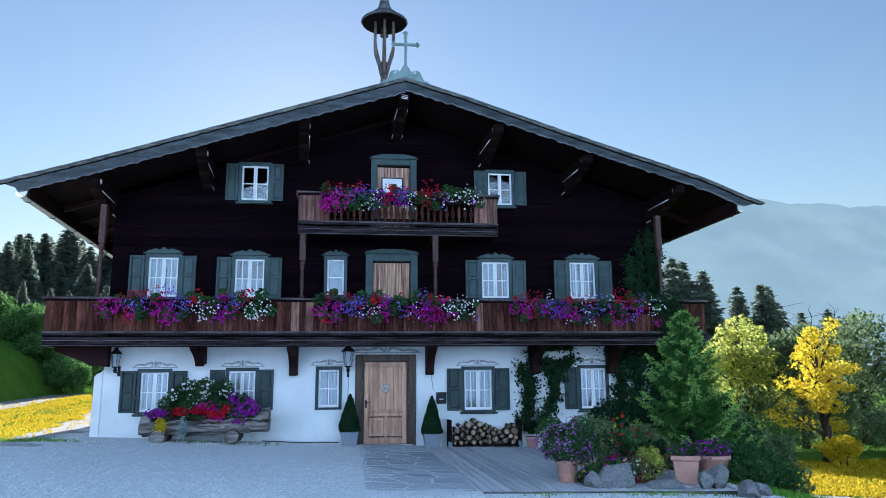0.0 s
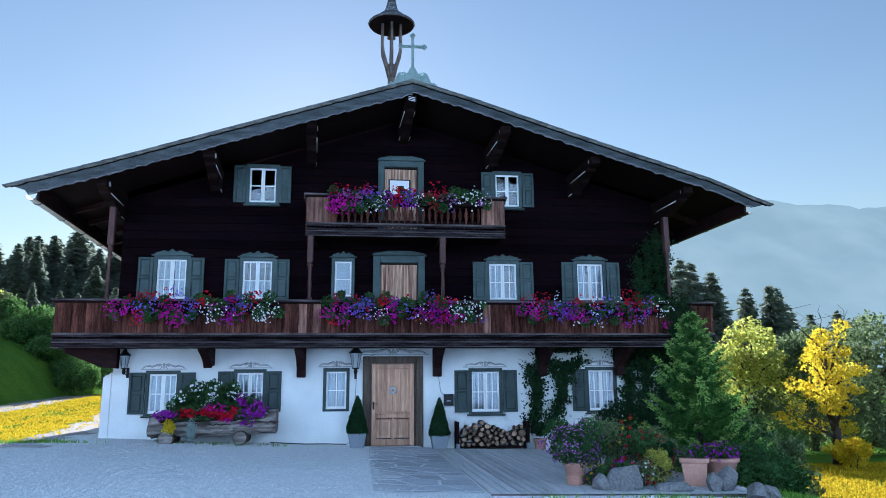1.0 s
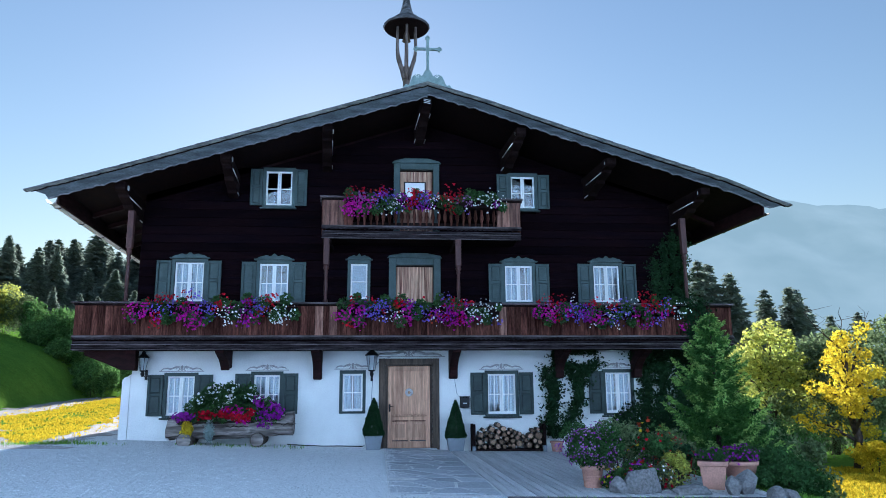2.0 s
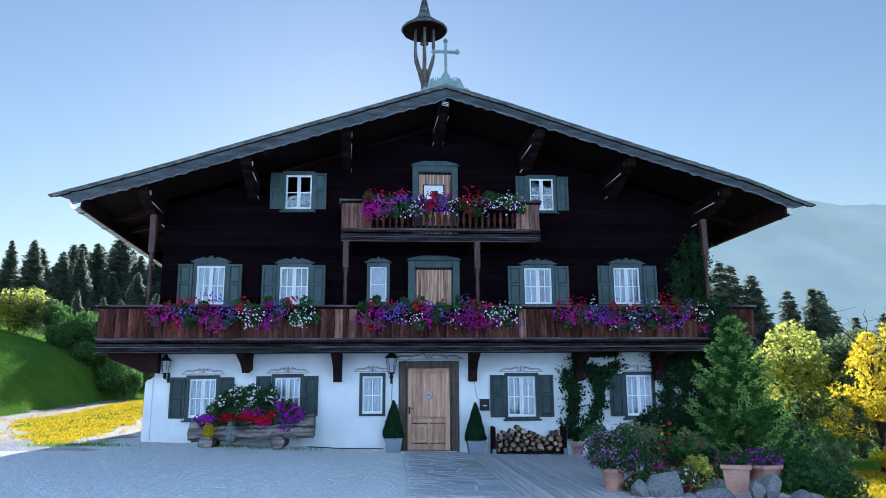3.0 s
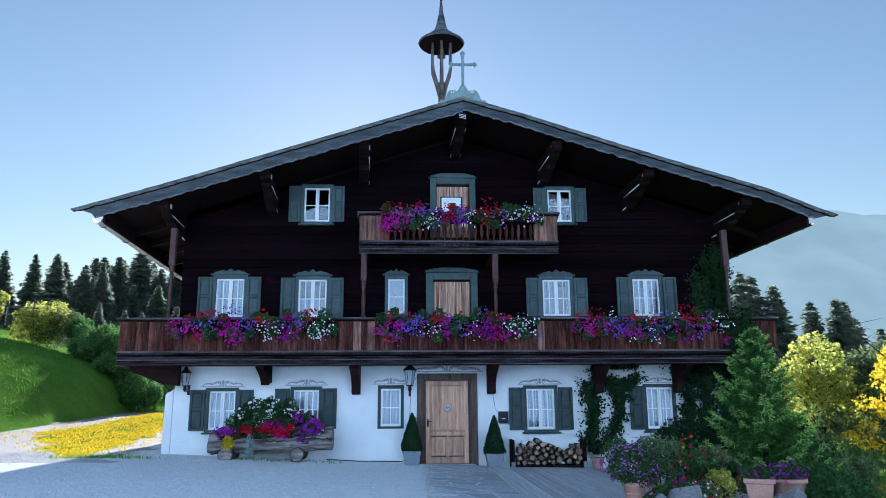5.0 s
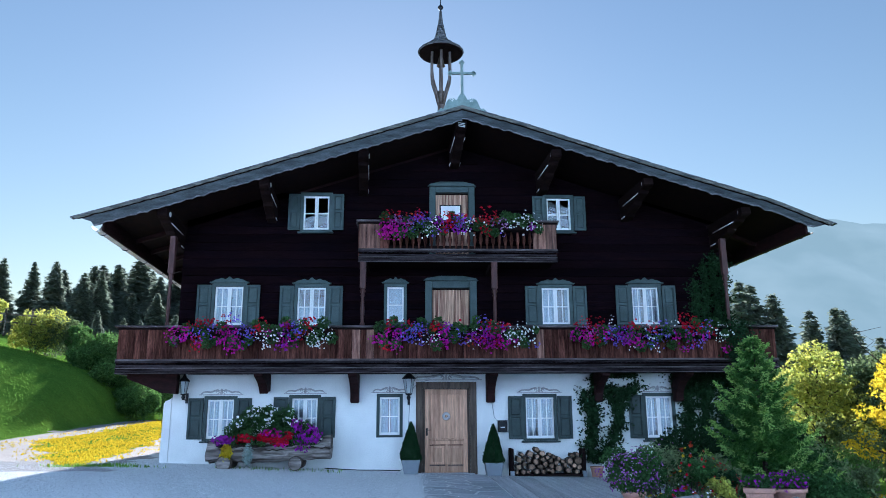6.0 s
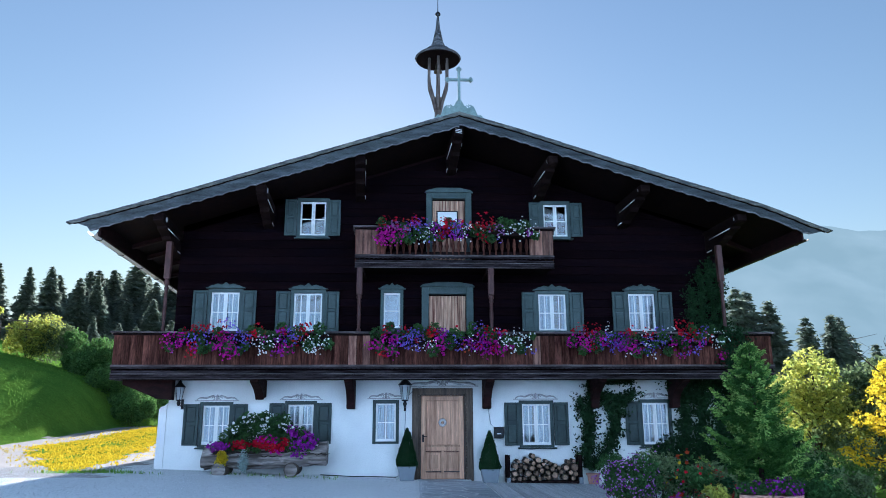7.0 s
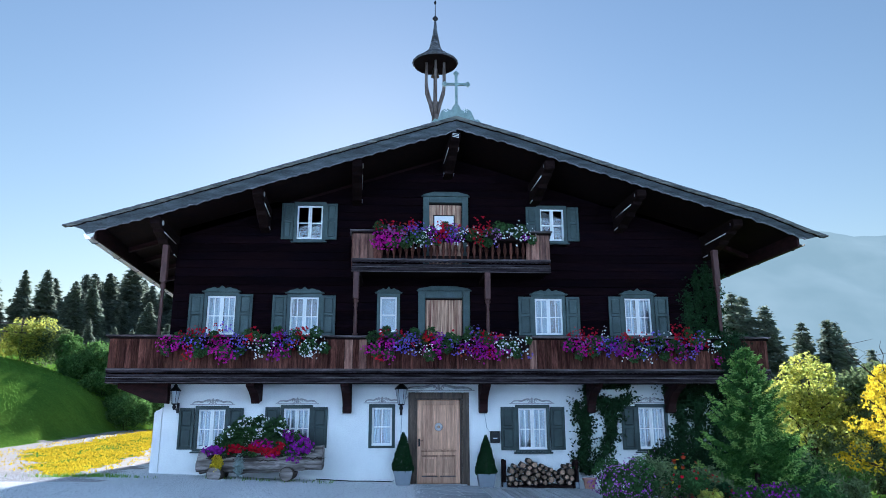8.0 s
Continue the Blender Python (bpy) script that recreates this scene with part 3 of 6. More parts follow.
bal = part("balcony", B(BL, BR, BF + 0.052, BF + 0.09, 2.60, 3.36, w=0), DARKWOOD, house, "long red-brown board balcony with grey rail")
railing(BL, BR, BF, 2.36, 3.455, bal, pale=((-1.66, -1.52), (-1.32, -1.2), (2.6, 2.75)))
for x, s in ((BL, -1), (BR, 1)):
    bm = B(x - 0.03, x + 0.03, BF + 0.1, 9.0, 2.36, 2.50, w=0.01)
    part("fascia", bm, CAPWOOD, bal)
    part("moulding", B(x - 0.04, x + 0.04, BF + 0.1, 9.0, 2.50, 2.68, w=0.01), DARKWOOD, bal)
    y = BF + 0.1
    while y < 9:
        part("parapet_board", B(x - 0.015, x + 0.015, y + 0.003, y + 0.157, 2.68, 3.38, w=0), BOARD, bal)
        y += 0.16
    part("rail_cap", B(x - 0.10, x + 0.10, BF + 0.1, 9.0, 3.41, 3.453, w=0.012), CAPWOOD, bal)
# curved brackets under the balcony
for x in (-3.84, -1.67, 1.64, 4.3, 6.3):
    zb = 2.0 if x < -3 else 1.72
    bm = bmesh.new()
    extrude(bm, [(0.05, 2.40), (-1.05, 2.40), (-1.05, 2.30), (-0.85, 2.24), (-0.62, 2.16), (-0.42, 2.04), (-0.30, 1.92), (-0.26, zb), (-0.14, zb - 0.02), (0.05, zb)], "x", x - 0.10, x + 0.10)
    part("bracket", soften(bm, 0.012), RUSSET, house, "dark russet curved timber bracket")
for x0, x1 in ((BL + 0.05, XL + 0.25), (XR - 0.25, BR - 0.05)):
    for y in (-0.6, 0.6, 2.2):
        bm = bmesh.new()
        inner, outer = (x1, x0) if x0 < AXIS else (x0, x1)
        extrude(bm, [(outer, 2.40), (inner, 2.40), (inner, 1.92), (inner + (outer - inner) * 0.3, 1.95), (inner + (outer - inner) * 0.6, 2.10), (outer, 2.28)], "y", y, y + 0.22)
        part("bracket", soften(bm, 0.012), RUSSET, house)


def post(x, y, z0, z1, parent, wide=0.07):
    """A turned balcony post with square ends."""
    bm = bmesh.new()
    h = z1 - z0
    box(bm, x - wide, x + wide, y - wide, y + wide, z1 - 0.42 * h, z1)
    soften(bm, 0.012)
    lathe(bm, [(0.055, z0), (0.06, z0 + 0.06), (0.036, z0 + 0.10), (0.048, z0 + 0.25 * h), (0.036, z0 + 0.45 * h), (0.058, z0 + 0.48 * h), (0.036, z0 + 0.50 * h), (0.065, z0 + 0.53 * h),
               (0.07, z0 + 0.55 * h), (0.05, z0 + 0.57 * h), (0.06, z0 + 0.581 * h)], 10, (x, y, 0))
    return part("post", bm, REDWOOD, parent, "slender turned red-brown post")


post(-6.0, BF + 0.12, 3.455, 5.62, house)
post(7.35, BF + 0.12, 3.455, 5.62, house)
# ---- small upper balcony ----
UL, UR, UF = -1.58, 3.24, -1.1
ub = part("upper_balcony", B(UL + 0.02, UR - 0.02, UF + 0.05, -0.03, 5.06, 5.18, w=0.008), DARKWOOD, house, "small upper balcony with boards and turned balusters")
railing(UL, UR, UF, 5.00, 6.04, ub, pale=((UL, -1.0), (2.7, UR)), skip=(-0.95, 2.65))
part("skirting", B(-0.95, 2.65, UF + 0.03, UF + 0.05, 5.33, 5.42, w=0.005), DARKWOOD, ub)
for k in range(24):
    x = -0.87 + k * 0.15
    bm = bmesh.new()
    lathe(bm, [(0.02, 5.33), (0.024, 5.42), (0.05, 5.55), (0.03, 5.68), (0.022, 5.76), (0.04, 5.86), (0.028, 5.96)], 8, (x, UF, 0))
    part("baluster", bm, BOARD, ub)
for x in (UL, UR):
    part("side_parapet", B(x - 0.015, x + 0.015, UF + 0.06, -0.04, 5.1, 5.98, w=0.005), BOARD, ub)
    part("rail_cap", B(x - 0.08, x + 0.08, UF + 0.11, -0.04, 5.99, 6.038, w=0.01), CAPWOOD, ub)
post(-1.46, BF + 0.1, 3.455, 5.0, ub)
post(1.69, BF + 0.1, 3.455, 5.0, ub)
for x in (-1.46, 1.69):
    part("beam", B(x - 0.1, x + 0.1, UF - 0.02, 0.05, 4.86, 4.998, w=0.01), DARKWOOD, ub)


# ---- windows and doors ----
def shutter(x0, x1, z0, z1, y, mat, parent, tilt=0.0):
    sh = part("shutter", B(x0 + 0.004, x1 - 0.004, y - 0.014, y, z0 + 0.004, z1 - 0.004, w=0), mat, parent)
    mid, w = z0 + (z1 - z0) * 0.52, 0.058
    for d in ((x0, x0 + w, z0, z1), (x1 - w, x1, z0, z1), (x0 + w, x1 - w, z0, z0 + w), (x0 + w, x1 - w, z1 - w, z1), (x0 + w, x1 - w, mid - 0.028, mid + 0.028)):
        part("shutter_rail", B(d[0], d[1], y - 0.05, y - 0.013, d[2], d[3], w=0.005), mat, sh)
    for a, b in ((z0 + w, mid - 0.028), (mid + 0.028, z1 - w)):
        part("panel", B(x0 + w + 0.018, x1 - w - 0.018, y - 0.04, y - 0.013, a + 0.018, b - 0.018, w=0.012), mat, sh)
    for zz in (z0 + 0.12, z1 - 0.12):
        bm = bmesh.new()
        box(bm, x0 + 0.002, x0 + 0.05, y - 0.056, y - 0.0505, zz - 0.012, zz + 0.012)
        part("strap_hinge", bm, mat, sh)


def crest(cx, z, w, h, y, mat, parent):
    """A cut-out crown board with lobes over a window head."""
    pts = []
    for k in range(41):
        u = -1 + k / 20
        v = 0.42 + 0.3 * math.exp(-((abs(u) - 0.42) / 0.16) ** 2) + 0.62 * math.exp(-(u / 0.13) ** 2) - 0.42 * smooth01(0.72, 1.0, abs(u))
        pts.append((cx + u * w / 2, z + h * v))
    bm = bmesh.new()
    extrude(bm, [(cx + w / 2, z)] + list(reversed(pts)) + [(cx - w / 2, z)], "y", y - 0.03, y)
    return part("crest", bm, mat, parent, "scalloped crown board")


def curtain(x0, x1, z0, z1, y, parent, mat, seed):
    r = random.Random(seed)
    n = max(12, int((x1 - x0) / 0.012))
    vs, fs = [], []
    ph = r.uniform(0, 6)
    for k in range(n + 1):
        x = x0 + (x1 - x0) * k / n
        yy = y + 0.022 * math.sin(k * 0.9 + ph) + 0.012 * math.sin(k * 0.37 + ph * 2)
        vs += [(x, yy, z0), (x, yy - 0.004, z1)]
        if k:
            fs.append((2 * k - 2, 2 * k, 2 * k + 1, 2 * k - 1))
    return flat_sheet("curtain", vs, fs, mat, parent, "", True)


def window(o, wall_y, mat, deep, sill=True, sides=0.36, crown=0.0, single=False, left=True, right=True, style="net", seed=0, cols=2):
    x0, x1, z0, z1 = o
    c = 0.075
    bm = bmesh.new()
    for d in ((x0 - c, x0, z0 - 0.02, z1), (x1, x1 + c, z0 - 0.02, z1), (x0 - c, x1 + c, z1, z1 + 0.085), (x0 - c, x1 + c, z0 - 0.075, z0 - 0.02)):
        box(bm, d[0], d[1], wall_y - 0.035, wall_y + 0.12, d[2], d[3])
    win = part("window", bm, mat, house, "painted casing round a white casement window")
    ys = wall_y + 0.03
    bm = bmesh.new()
    s = 0.042
    halves = ((x0, x1),) if single else ((x0, (x0 + x1) / 2 - 0.002), ((x0 + x1) / 2 + 0.002, x1))
    for a, b in halves:
        for d in ((a + 0.002, a + s, z0, z1), (b - s, b - 0.002, z0, z1), (a + s, b - s, z0, z0 + s), (a + s, b - s, z1 - s, z1)):
            box(bm, d[0], d[1], ys, ys + 0.045, d[2], d[3])
    part("sash", bm, WHITE, win, "white casement sash")
    bm = bmesh.new()
    for a, b in halves:
        zm = z0 + (z1 - z0) * 0.48
        box(bm, a + s, b - s, ys + 0.004, ys + 0.036, zm - 0.011, zm + 0.011)
        if cols == 2:
            xm = (a + b) / 2
            box(bm, xm - 0.01, xm + 0.01, ys + 0.006, ys + 0.034, z0 + s, z1 - s)
    part("glazing_bar", bm, WHITE, win)
    for a, b in halves:
        bm = bmesh.new()
        box(bm, a + s - 0.006, b - s + 0.006, ys + 0.018, ys + 0.022, z0 + s - 0.006, z1 - s + 0.006)
        pane = part("pane", bm, GLASS, win)
        pane.visible_shadow = False
    if sill:
        bm = bmesh.new()
        box(bm, x0 - c - 0.05, x1 + c + 0.05, wall_y - 0.10, wall_y + 0.0, z0 - 0.115, z0 - 0.078)
        part("sill", soften(bm, 0.008), mat, win)
    yc = wall_y + 0.19
    if style == "net":
        w = x1 - x0
        for a, b in ((x0 - 0.05, x0 + 0.40 * w), (x0 + 0.56 * w, x1 + 0.05)):
            curtain(a, b, z0 - 0.02, z1 + 0.02, yc, win, CURTAIN, seed + int(a * 10))
    elif style == "cafe":
        curtain(x0 - 0.05, x1 + 0.05, z0 - 0.02, z0 + (z1 - z0) * 0.5, yc, win, CURTAIN, seed)
        curtain(x0 - 0.05, x0 + 0.10, z0 - 0.02, z1 + 0.02, yc + 0.08, win, DRAPE, seed + 1)
        curtain(x1 - 0.10, x1 + 0.05, z0 - 0.02, z1 + 0.02, yc + 0.08, win, DRAPE, seed + 2)
    elif style == "parted":
        w = (x1 - x0)
        curtain(x0 - 0.05, x0 + w * 0.6, z0 - 0.02, z1 + 0.02, yc, win, CURTAIN, seed)
        curtain(x1 - 0.12 * w, x1 + 0.05, z0 - 0.02, z1 + 0.02, yc, win, CURTAIN, seed + 1)
    if left:
        shutter(x0 - c - 0.005 - sides, x0 - c - 0.005, z0 - 0.03, z1 + 0.035, wall_y - 0.03, deep, win)
    if right:
        shutter(x1 + c + 0.005, x1 + c + 0.005 + sides, z0 - 0.03, z1 + 0.035, wall_y - 0.03, deep, win)
    if crown:
        bm = bmesh.new()
        box(bm, x0 - c - 0.06, x1 + c + 0.06, wall_y - 0.085, wall_y + 0.02, z1 + 0.088, z1 + 0.115)
        part("cornice", soften(bm, 0.006), mat, win)
        crest((x0 + x1) / 2, z1 + 0.118, x1 - x0 + 2 * c + 0.06, crown, wall_y - 0.03, mat, win)
    return win


LOGY = -0.045
for i, o in enumerate(LOWER):
    window(o, 0.0, DEEPGREEN, DEEPGREEN, single=i == 2, sill=i != 2, left=i != 2, right=i not in (2, 4), style="net", seed=i * 7, cols=2)
for i, o in enumerate(UPPER):
    window(o, LOGY, GREEN, GREEN, single=i == 2, left=i != 2, right=i != 2, crown=0.13, style=("net", "cafe", "blank", "parted", "net")[i], seed=50 + i * 5, sides=0.35, cols=1 if i == 2 else 2)
for i, o in enumerate(ATTIC):
    window(o, LOGY, GREEN, GREEN, style="blank", seed=90 + i, sides=0.30, cols=1)
# the tall narrow window has a pale blind
bm = bmesh.new()
box(bm, -0.98, -0.45, 0.16, 0.17, 3.64, 4.62)
part("blind", bm, CURTAIN, house, "pale drawn window blind")


def casing(x0, x1, z0, z1, y, w, mat, label):
    bm = bmesh.new()
    for d in ((x0 - w, x0, z0, z1 + w), (x1, x1 + w, z0, z1 + w), (x0, x1, z1, z1 + w)):
        box(bm, d[0], d[1], y - 0.05, y + 0.16, d[2], d[3])
    return part("door_frame", soften(bm, 0.008), mat, house, label)


# front door: planked leaf with panels, lock and rosette
x0, x1, z0, z1 = FRONT_DOOR
fr = casing(x0, x1, z0, z1, 0.0, 0.165, FRAMEWOOD, "broad dark weathered door frame")
for d in ((x0 + 0.002, x0 + 0.05), (x1 - 0.05, x1 - 0.002)):
    part("inner_jamb", B(d[0], d[1], -0.005, 0.12, z0, z1, w=0.005), FRAMEWOOD, fr)
part("threshold", B(x0 - 0.1, x1 + 0.1, -0.14, 0.3, -0.1, 0.045, w=0.01), SLATE, fr)
leaf = part("door", B(x0 + 0.055, x1 - 0.055, 0.06, 0.11, 0.05, z1 - 0.005, w=0.006), DOORWOOD, house, "sun-bleached panelled wooden front door")
for k in range(4):
    xa = x0 + 0.19 + k * 0.196
    part("plank", B(xa, xa + 0.19, 0.045, 0.06, 0.86, 1.90, w=0.006), DOORWOOD, leaf)
for d in ((x0 + 0.06, x0 + 0.17, 0.06, 2.02), (x1 - 0.17, x1 - 0.06, 0.06, 2.02)):
    part("stile", B(d[0], d[1], 0.035, 0.06, d[2], d[3], w=0.006), DOORWOOD, leaf)
for za, zb in ((1.91, 2.02), (0.72, 0.82), (0.06, 0.20)):
    part("rail", B(x0 + 0.172, x1 - 0.172, 0.036, 0.06, za, zb, w=0.006), DOORWOOD, leaf)
part("ledge", B(x0 + 0.15, x1 - 0.15, 0.0, 0.036, 0.80, 0.84, w=0.008), DOORWOOD, leaf)
for xa, xb in ((x0 + 0.19, x0 + 0.53), (x0 + 0.63, x1 - 0.19)):
    part("panel", B(xa, xb, 0.042, 0.06, 0.24, 0.68, w=0.012), DOORWOOD, leaf)
    for zl in (0.215, 0.685):
        part("panel_ledge", B(xa - 0.02, xb + 0.02, 0.012, 0.036, zl, zl + 0.022, w=0.005), CAPWOOD if zl < 0.5 else PALEBOARD, leaf)
    part("panel_moulding", B(xa + 0.06, xb - 0.06, 0.034, 0.042, 0.30, 0.62, w=0.006), DOORWOOD, leaf)
bm = bmesh.new()
tube(bm, [((x0 + x1) / 2, 0.045, 1.38), ((x0 + x1) / 2, 0.02, 1.38)], [0.10, 0.09], 20)
ros = part("rosette", bm, ORNAMENT, leaf, "round pale carved rosette")
bm = bmesh.new()
tube(bm, [((x0 + x1) / 2, 0.02, 1.38), ((x0 + x1) / 2, 0.008, 1.38)], [0.035, 0.03], 12)
part("boss", bm, OLDDOOR, ros)
bm = bmesh.new()
box(bm, x0 + 0.085, x0 + 0.125, 0.02, 0.035, 0.92, 1.10)
lock = part("lock_plate", bm, IRON, leaf)
bm = bmesh.new()
tube(bm, [(x0 + 0.105, 0.02, 1.05), (x0 + 0.105, -0.03, 1.05), (x0 + 0.20, -0.035, 1.055)], [0.01, 0.01, 0.008], 6)
part("handle", bm, IRON, lock)

for (x0, x1, z0, z1), w, lab in ((FLOOR_DOOR, 0.18, "balcony"), (ATTIC_DOOR, 0.16, "attic")):
    fr = casing(x0, x1, z0, z1, LOGY, w, GREEN, "broad grey-green painted door frame")
    bm = bmesh.new()
    extrude(bm, [(x0 - w - 0.05, z1 + w), (x0 - w + 0.02, z1 + w + 0.06), ((x0 + x1) / 2 - 0.3, z1 + w + 0.125), ((x0 + x1) / 2 + 0.3, z1 + w + 0.125), (x1 + w - 0.02, z1 + w + 0.06), (x1 + w + 0.05, z1 + w)], "y", LOGY - 0.09, LOGY + 0.0)
    part("pediment", soften(bm, 0.008), GREEN, fr)
    leaf = part("door", B(x0 + 0.005, x1 - 0.005, 0.06, 0.10, z0, z1 - 0.005, w=0.004), OLDDOOR, house, "rain-streaked old plank door")
    n = 5
    for k in range(n):
        a = x0 + 0.01 + (x1 - x0 - 0.02) * k / n
        part("plank", B(a + 0.003, a + (x1 - x0 - 0.02) / n - 0.003, 0.04, 0.06, z0, z1 - 0.03, w=0.005), OLDDOOR, leaf)
    # dark strip stands in for the shade beneath the door head
    part("head_shadow_board", B(x0 + 0.005, x1 - 0.005, 0.02, 0.058, z1 - 0.028, z1 - 0.006, w=0.003), DARKWOOD, leaf)
bm = bmesh.new()
tube(bm, [(0.93, 0.045, 3.75), (0.93, 0.03, 3.75)], [0.035, 0.03], 10)
part("knob", bm, BLOOM["red"], leaf)
# small framed sign on the attic door
bm = bmesh.new()
box(bm, 0.42, 0.98, -0.02, 0.02, 6.3, 6.76)
sg = part("sign", bm, IRON, leaf, "framed white notice on the attic door")
bm = bmesh.new()
box(bm, 0.45, 0.95, -0.026, -0.021, 6.33, 6.73)
part("sheet", bm, WHITE, sg)
# ---- foliage builders ----
def leaves(name, centres, outs, size, mat, parent, seed, label="", flat=0.5, long=1.0, kind=""):
    """Many small pointed leaves as one mesh: centres and outward directions."""
    g = np.random.default_rng(seed)
    c = np.asarray(centres, float)
    o = np.asarray(outs, float)
    n = len(c)
    nor = o * flat + g.normal(size=(n, 3)) * (1 - flat)
    nor /= np.linalg.norm(nor, axis=1, keepdims=True) + 1e-9
    a = np.cross(nor, g.normal(size=(n, 3)))
    a /= np.linalg.norm(a, axis=1, keepdims=True) + 1e-9
    b = np.cross(nor, a)
    s = size * g.uniform(0.6, 1.3, (n, 1))
    fold = nor * s * 0.18
    v = np.stack([c - a * s * long, c - b * s * 0.5 + fold, c + a * s * long, c + b * s * 0.5 + fold], 1).reshape(-1, 3)
    f = np.arange(4 * n).reshape(n, 4)
    ob = flat_sheet(name, v.tolist(), f.tolist(), mat, parent, label)
    if kind:
        ob["kind"] = kind
    return ob


def blossoms(name, centres, outs, size, mat, parent, seed, label=""):
    """Five-petalled open flowers as one mesh."""
    g = np.random.default_rng(seed)
    vs, fs = [], []
    for c, o in zip(centres, outs):
        o = (Vector(o) + Vector(g.normal(size=3)) * 0.35).normalized()
        s = o.orthogonal().normalized()
        u = o.cross(s)
        r, t0 = size * g.uniform(0.7, 1.25), g.uniform(0, 6)
        base = len(vs)
        c = Vector(c)
        vs.append(tuple(c - o * r * 0.3))
        for k in range(10):
            a = t0 + k * math.pi / 5
            q = r * (1.0 if k % 2 else 0.62)
            vs.append(tuple(c + q * (math.cos(a) * s + math.sin(a) * u) + o * (0.1 * r if k % 2 else 0)))
        for k in range(10):
            fs.append((base, base + 1 + k, base + 1 + (k + 1) % 10))
    return flat_sheet(name, vs, fs, mat, parent, label)


def cloud(g, centre, radii, n, shell=0.55):
    """Points in an uneven ellipsoid, denser near its skin, with their outward directions."""
    d = g.normal(size=(n, 3))
    d /= np.linalg.norm(d, axis=1, keepdims=True)
    r = shell + (1 - shell) * g.random((n, 1)) ** 0.7
    lump = 1 + 0.18 * np.sin(d[:, :1] * 5 + centre[0] * 3) * np.cos(d[:, 2:] * 6 + centre[1] * 2)
    return np.asarray(centre) + d * r * lump * np.asarray(radii), d


def clumps(g, blobs, per):
    cs, os = [], []
    for c, r, w in blobs:
        p, d = cloud(g, c, r, int(per * w))
        cs.append(p)
        os.append(d)
    return np.vstack(cs), np.vstack(os)


def spruce(name, h, r, seed, n_level=26, detail=5, mat=None, label="", category="tree", spray=1.0, droop=0.42):
    """A spruce: tapered trunk, drooping whorls of needle sprays with gaps."""
    t = thing(name, (0, 0, 0), label, category)
    g = np.random.default_rng(seed)
    bm = bmesh.new()
    tube(bm, [(0, 0, -0.6), (0.02 * h * g.normal() * 0.2, 0, h * 0.5), (0, 0, h * 0.98)], [h * 0.016, h * 0.010, h * 0.002], 7)
    part("trunk", bm, BARK, t)
    vs, fs = [], []
    for k in range(n_level):
        u = (k + g.random() * 0.6) / n_level
        z = h * (0.05 + 0.95 * u)
        ln = r * (1 - u) ** 0.8 * (0.8 + 0.35 * g.random()) + 0.012 * h
        m = max(5, int(10 * (1 - u) + 5))
        for q in range(m):
            a = 2 * math.pi * (q + g.random() * 0.9) / m
            le = ln * g.uniform(0.6, 1.15)
            tip = np.array([math.cos(a), math.sin(a), 0.0])
            side = np.array([-math.sin(a), math.cos(a), 0.0])
            for e in range(detail):
                f = ((e + g.random()) / detail) ** 0.8
                w = le * 0.19 * spray * (1.15 - 0.7 * f) + 0.011 * h
                c = tip * le * f + side * g.normal() * w * 1.1
                c[2] = z - le * f * (droop - 0.2 * u) + le * 0.26 * f * f + g.normal() * 0.006 * h
                d = tip * w * 1.1 + side * g.normal() * w * 0.7 + np.array([0, 0, -0.7 * w * g.random()])
                sd = side * w * g.uniform(0.25, 0.6) + np.array([0, 0, w * g.uniform(-0.5, 0.2)])
                b = len(vs)
                vs += [tuple(c - d * 0.6), tuple(c + sd), tuple(c + d), tuple(c - sd)]
                fs.append((b, b + 1, b + 2, b + 3))
    flat_sheet("crown", vs, fs, mat or SPRUCE, t)
    return t


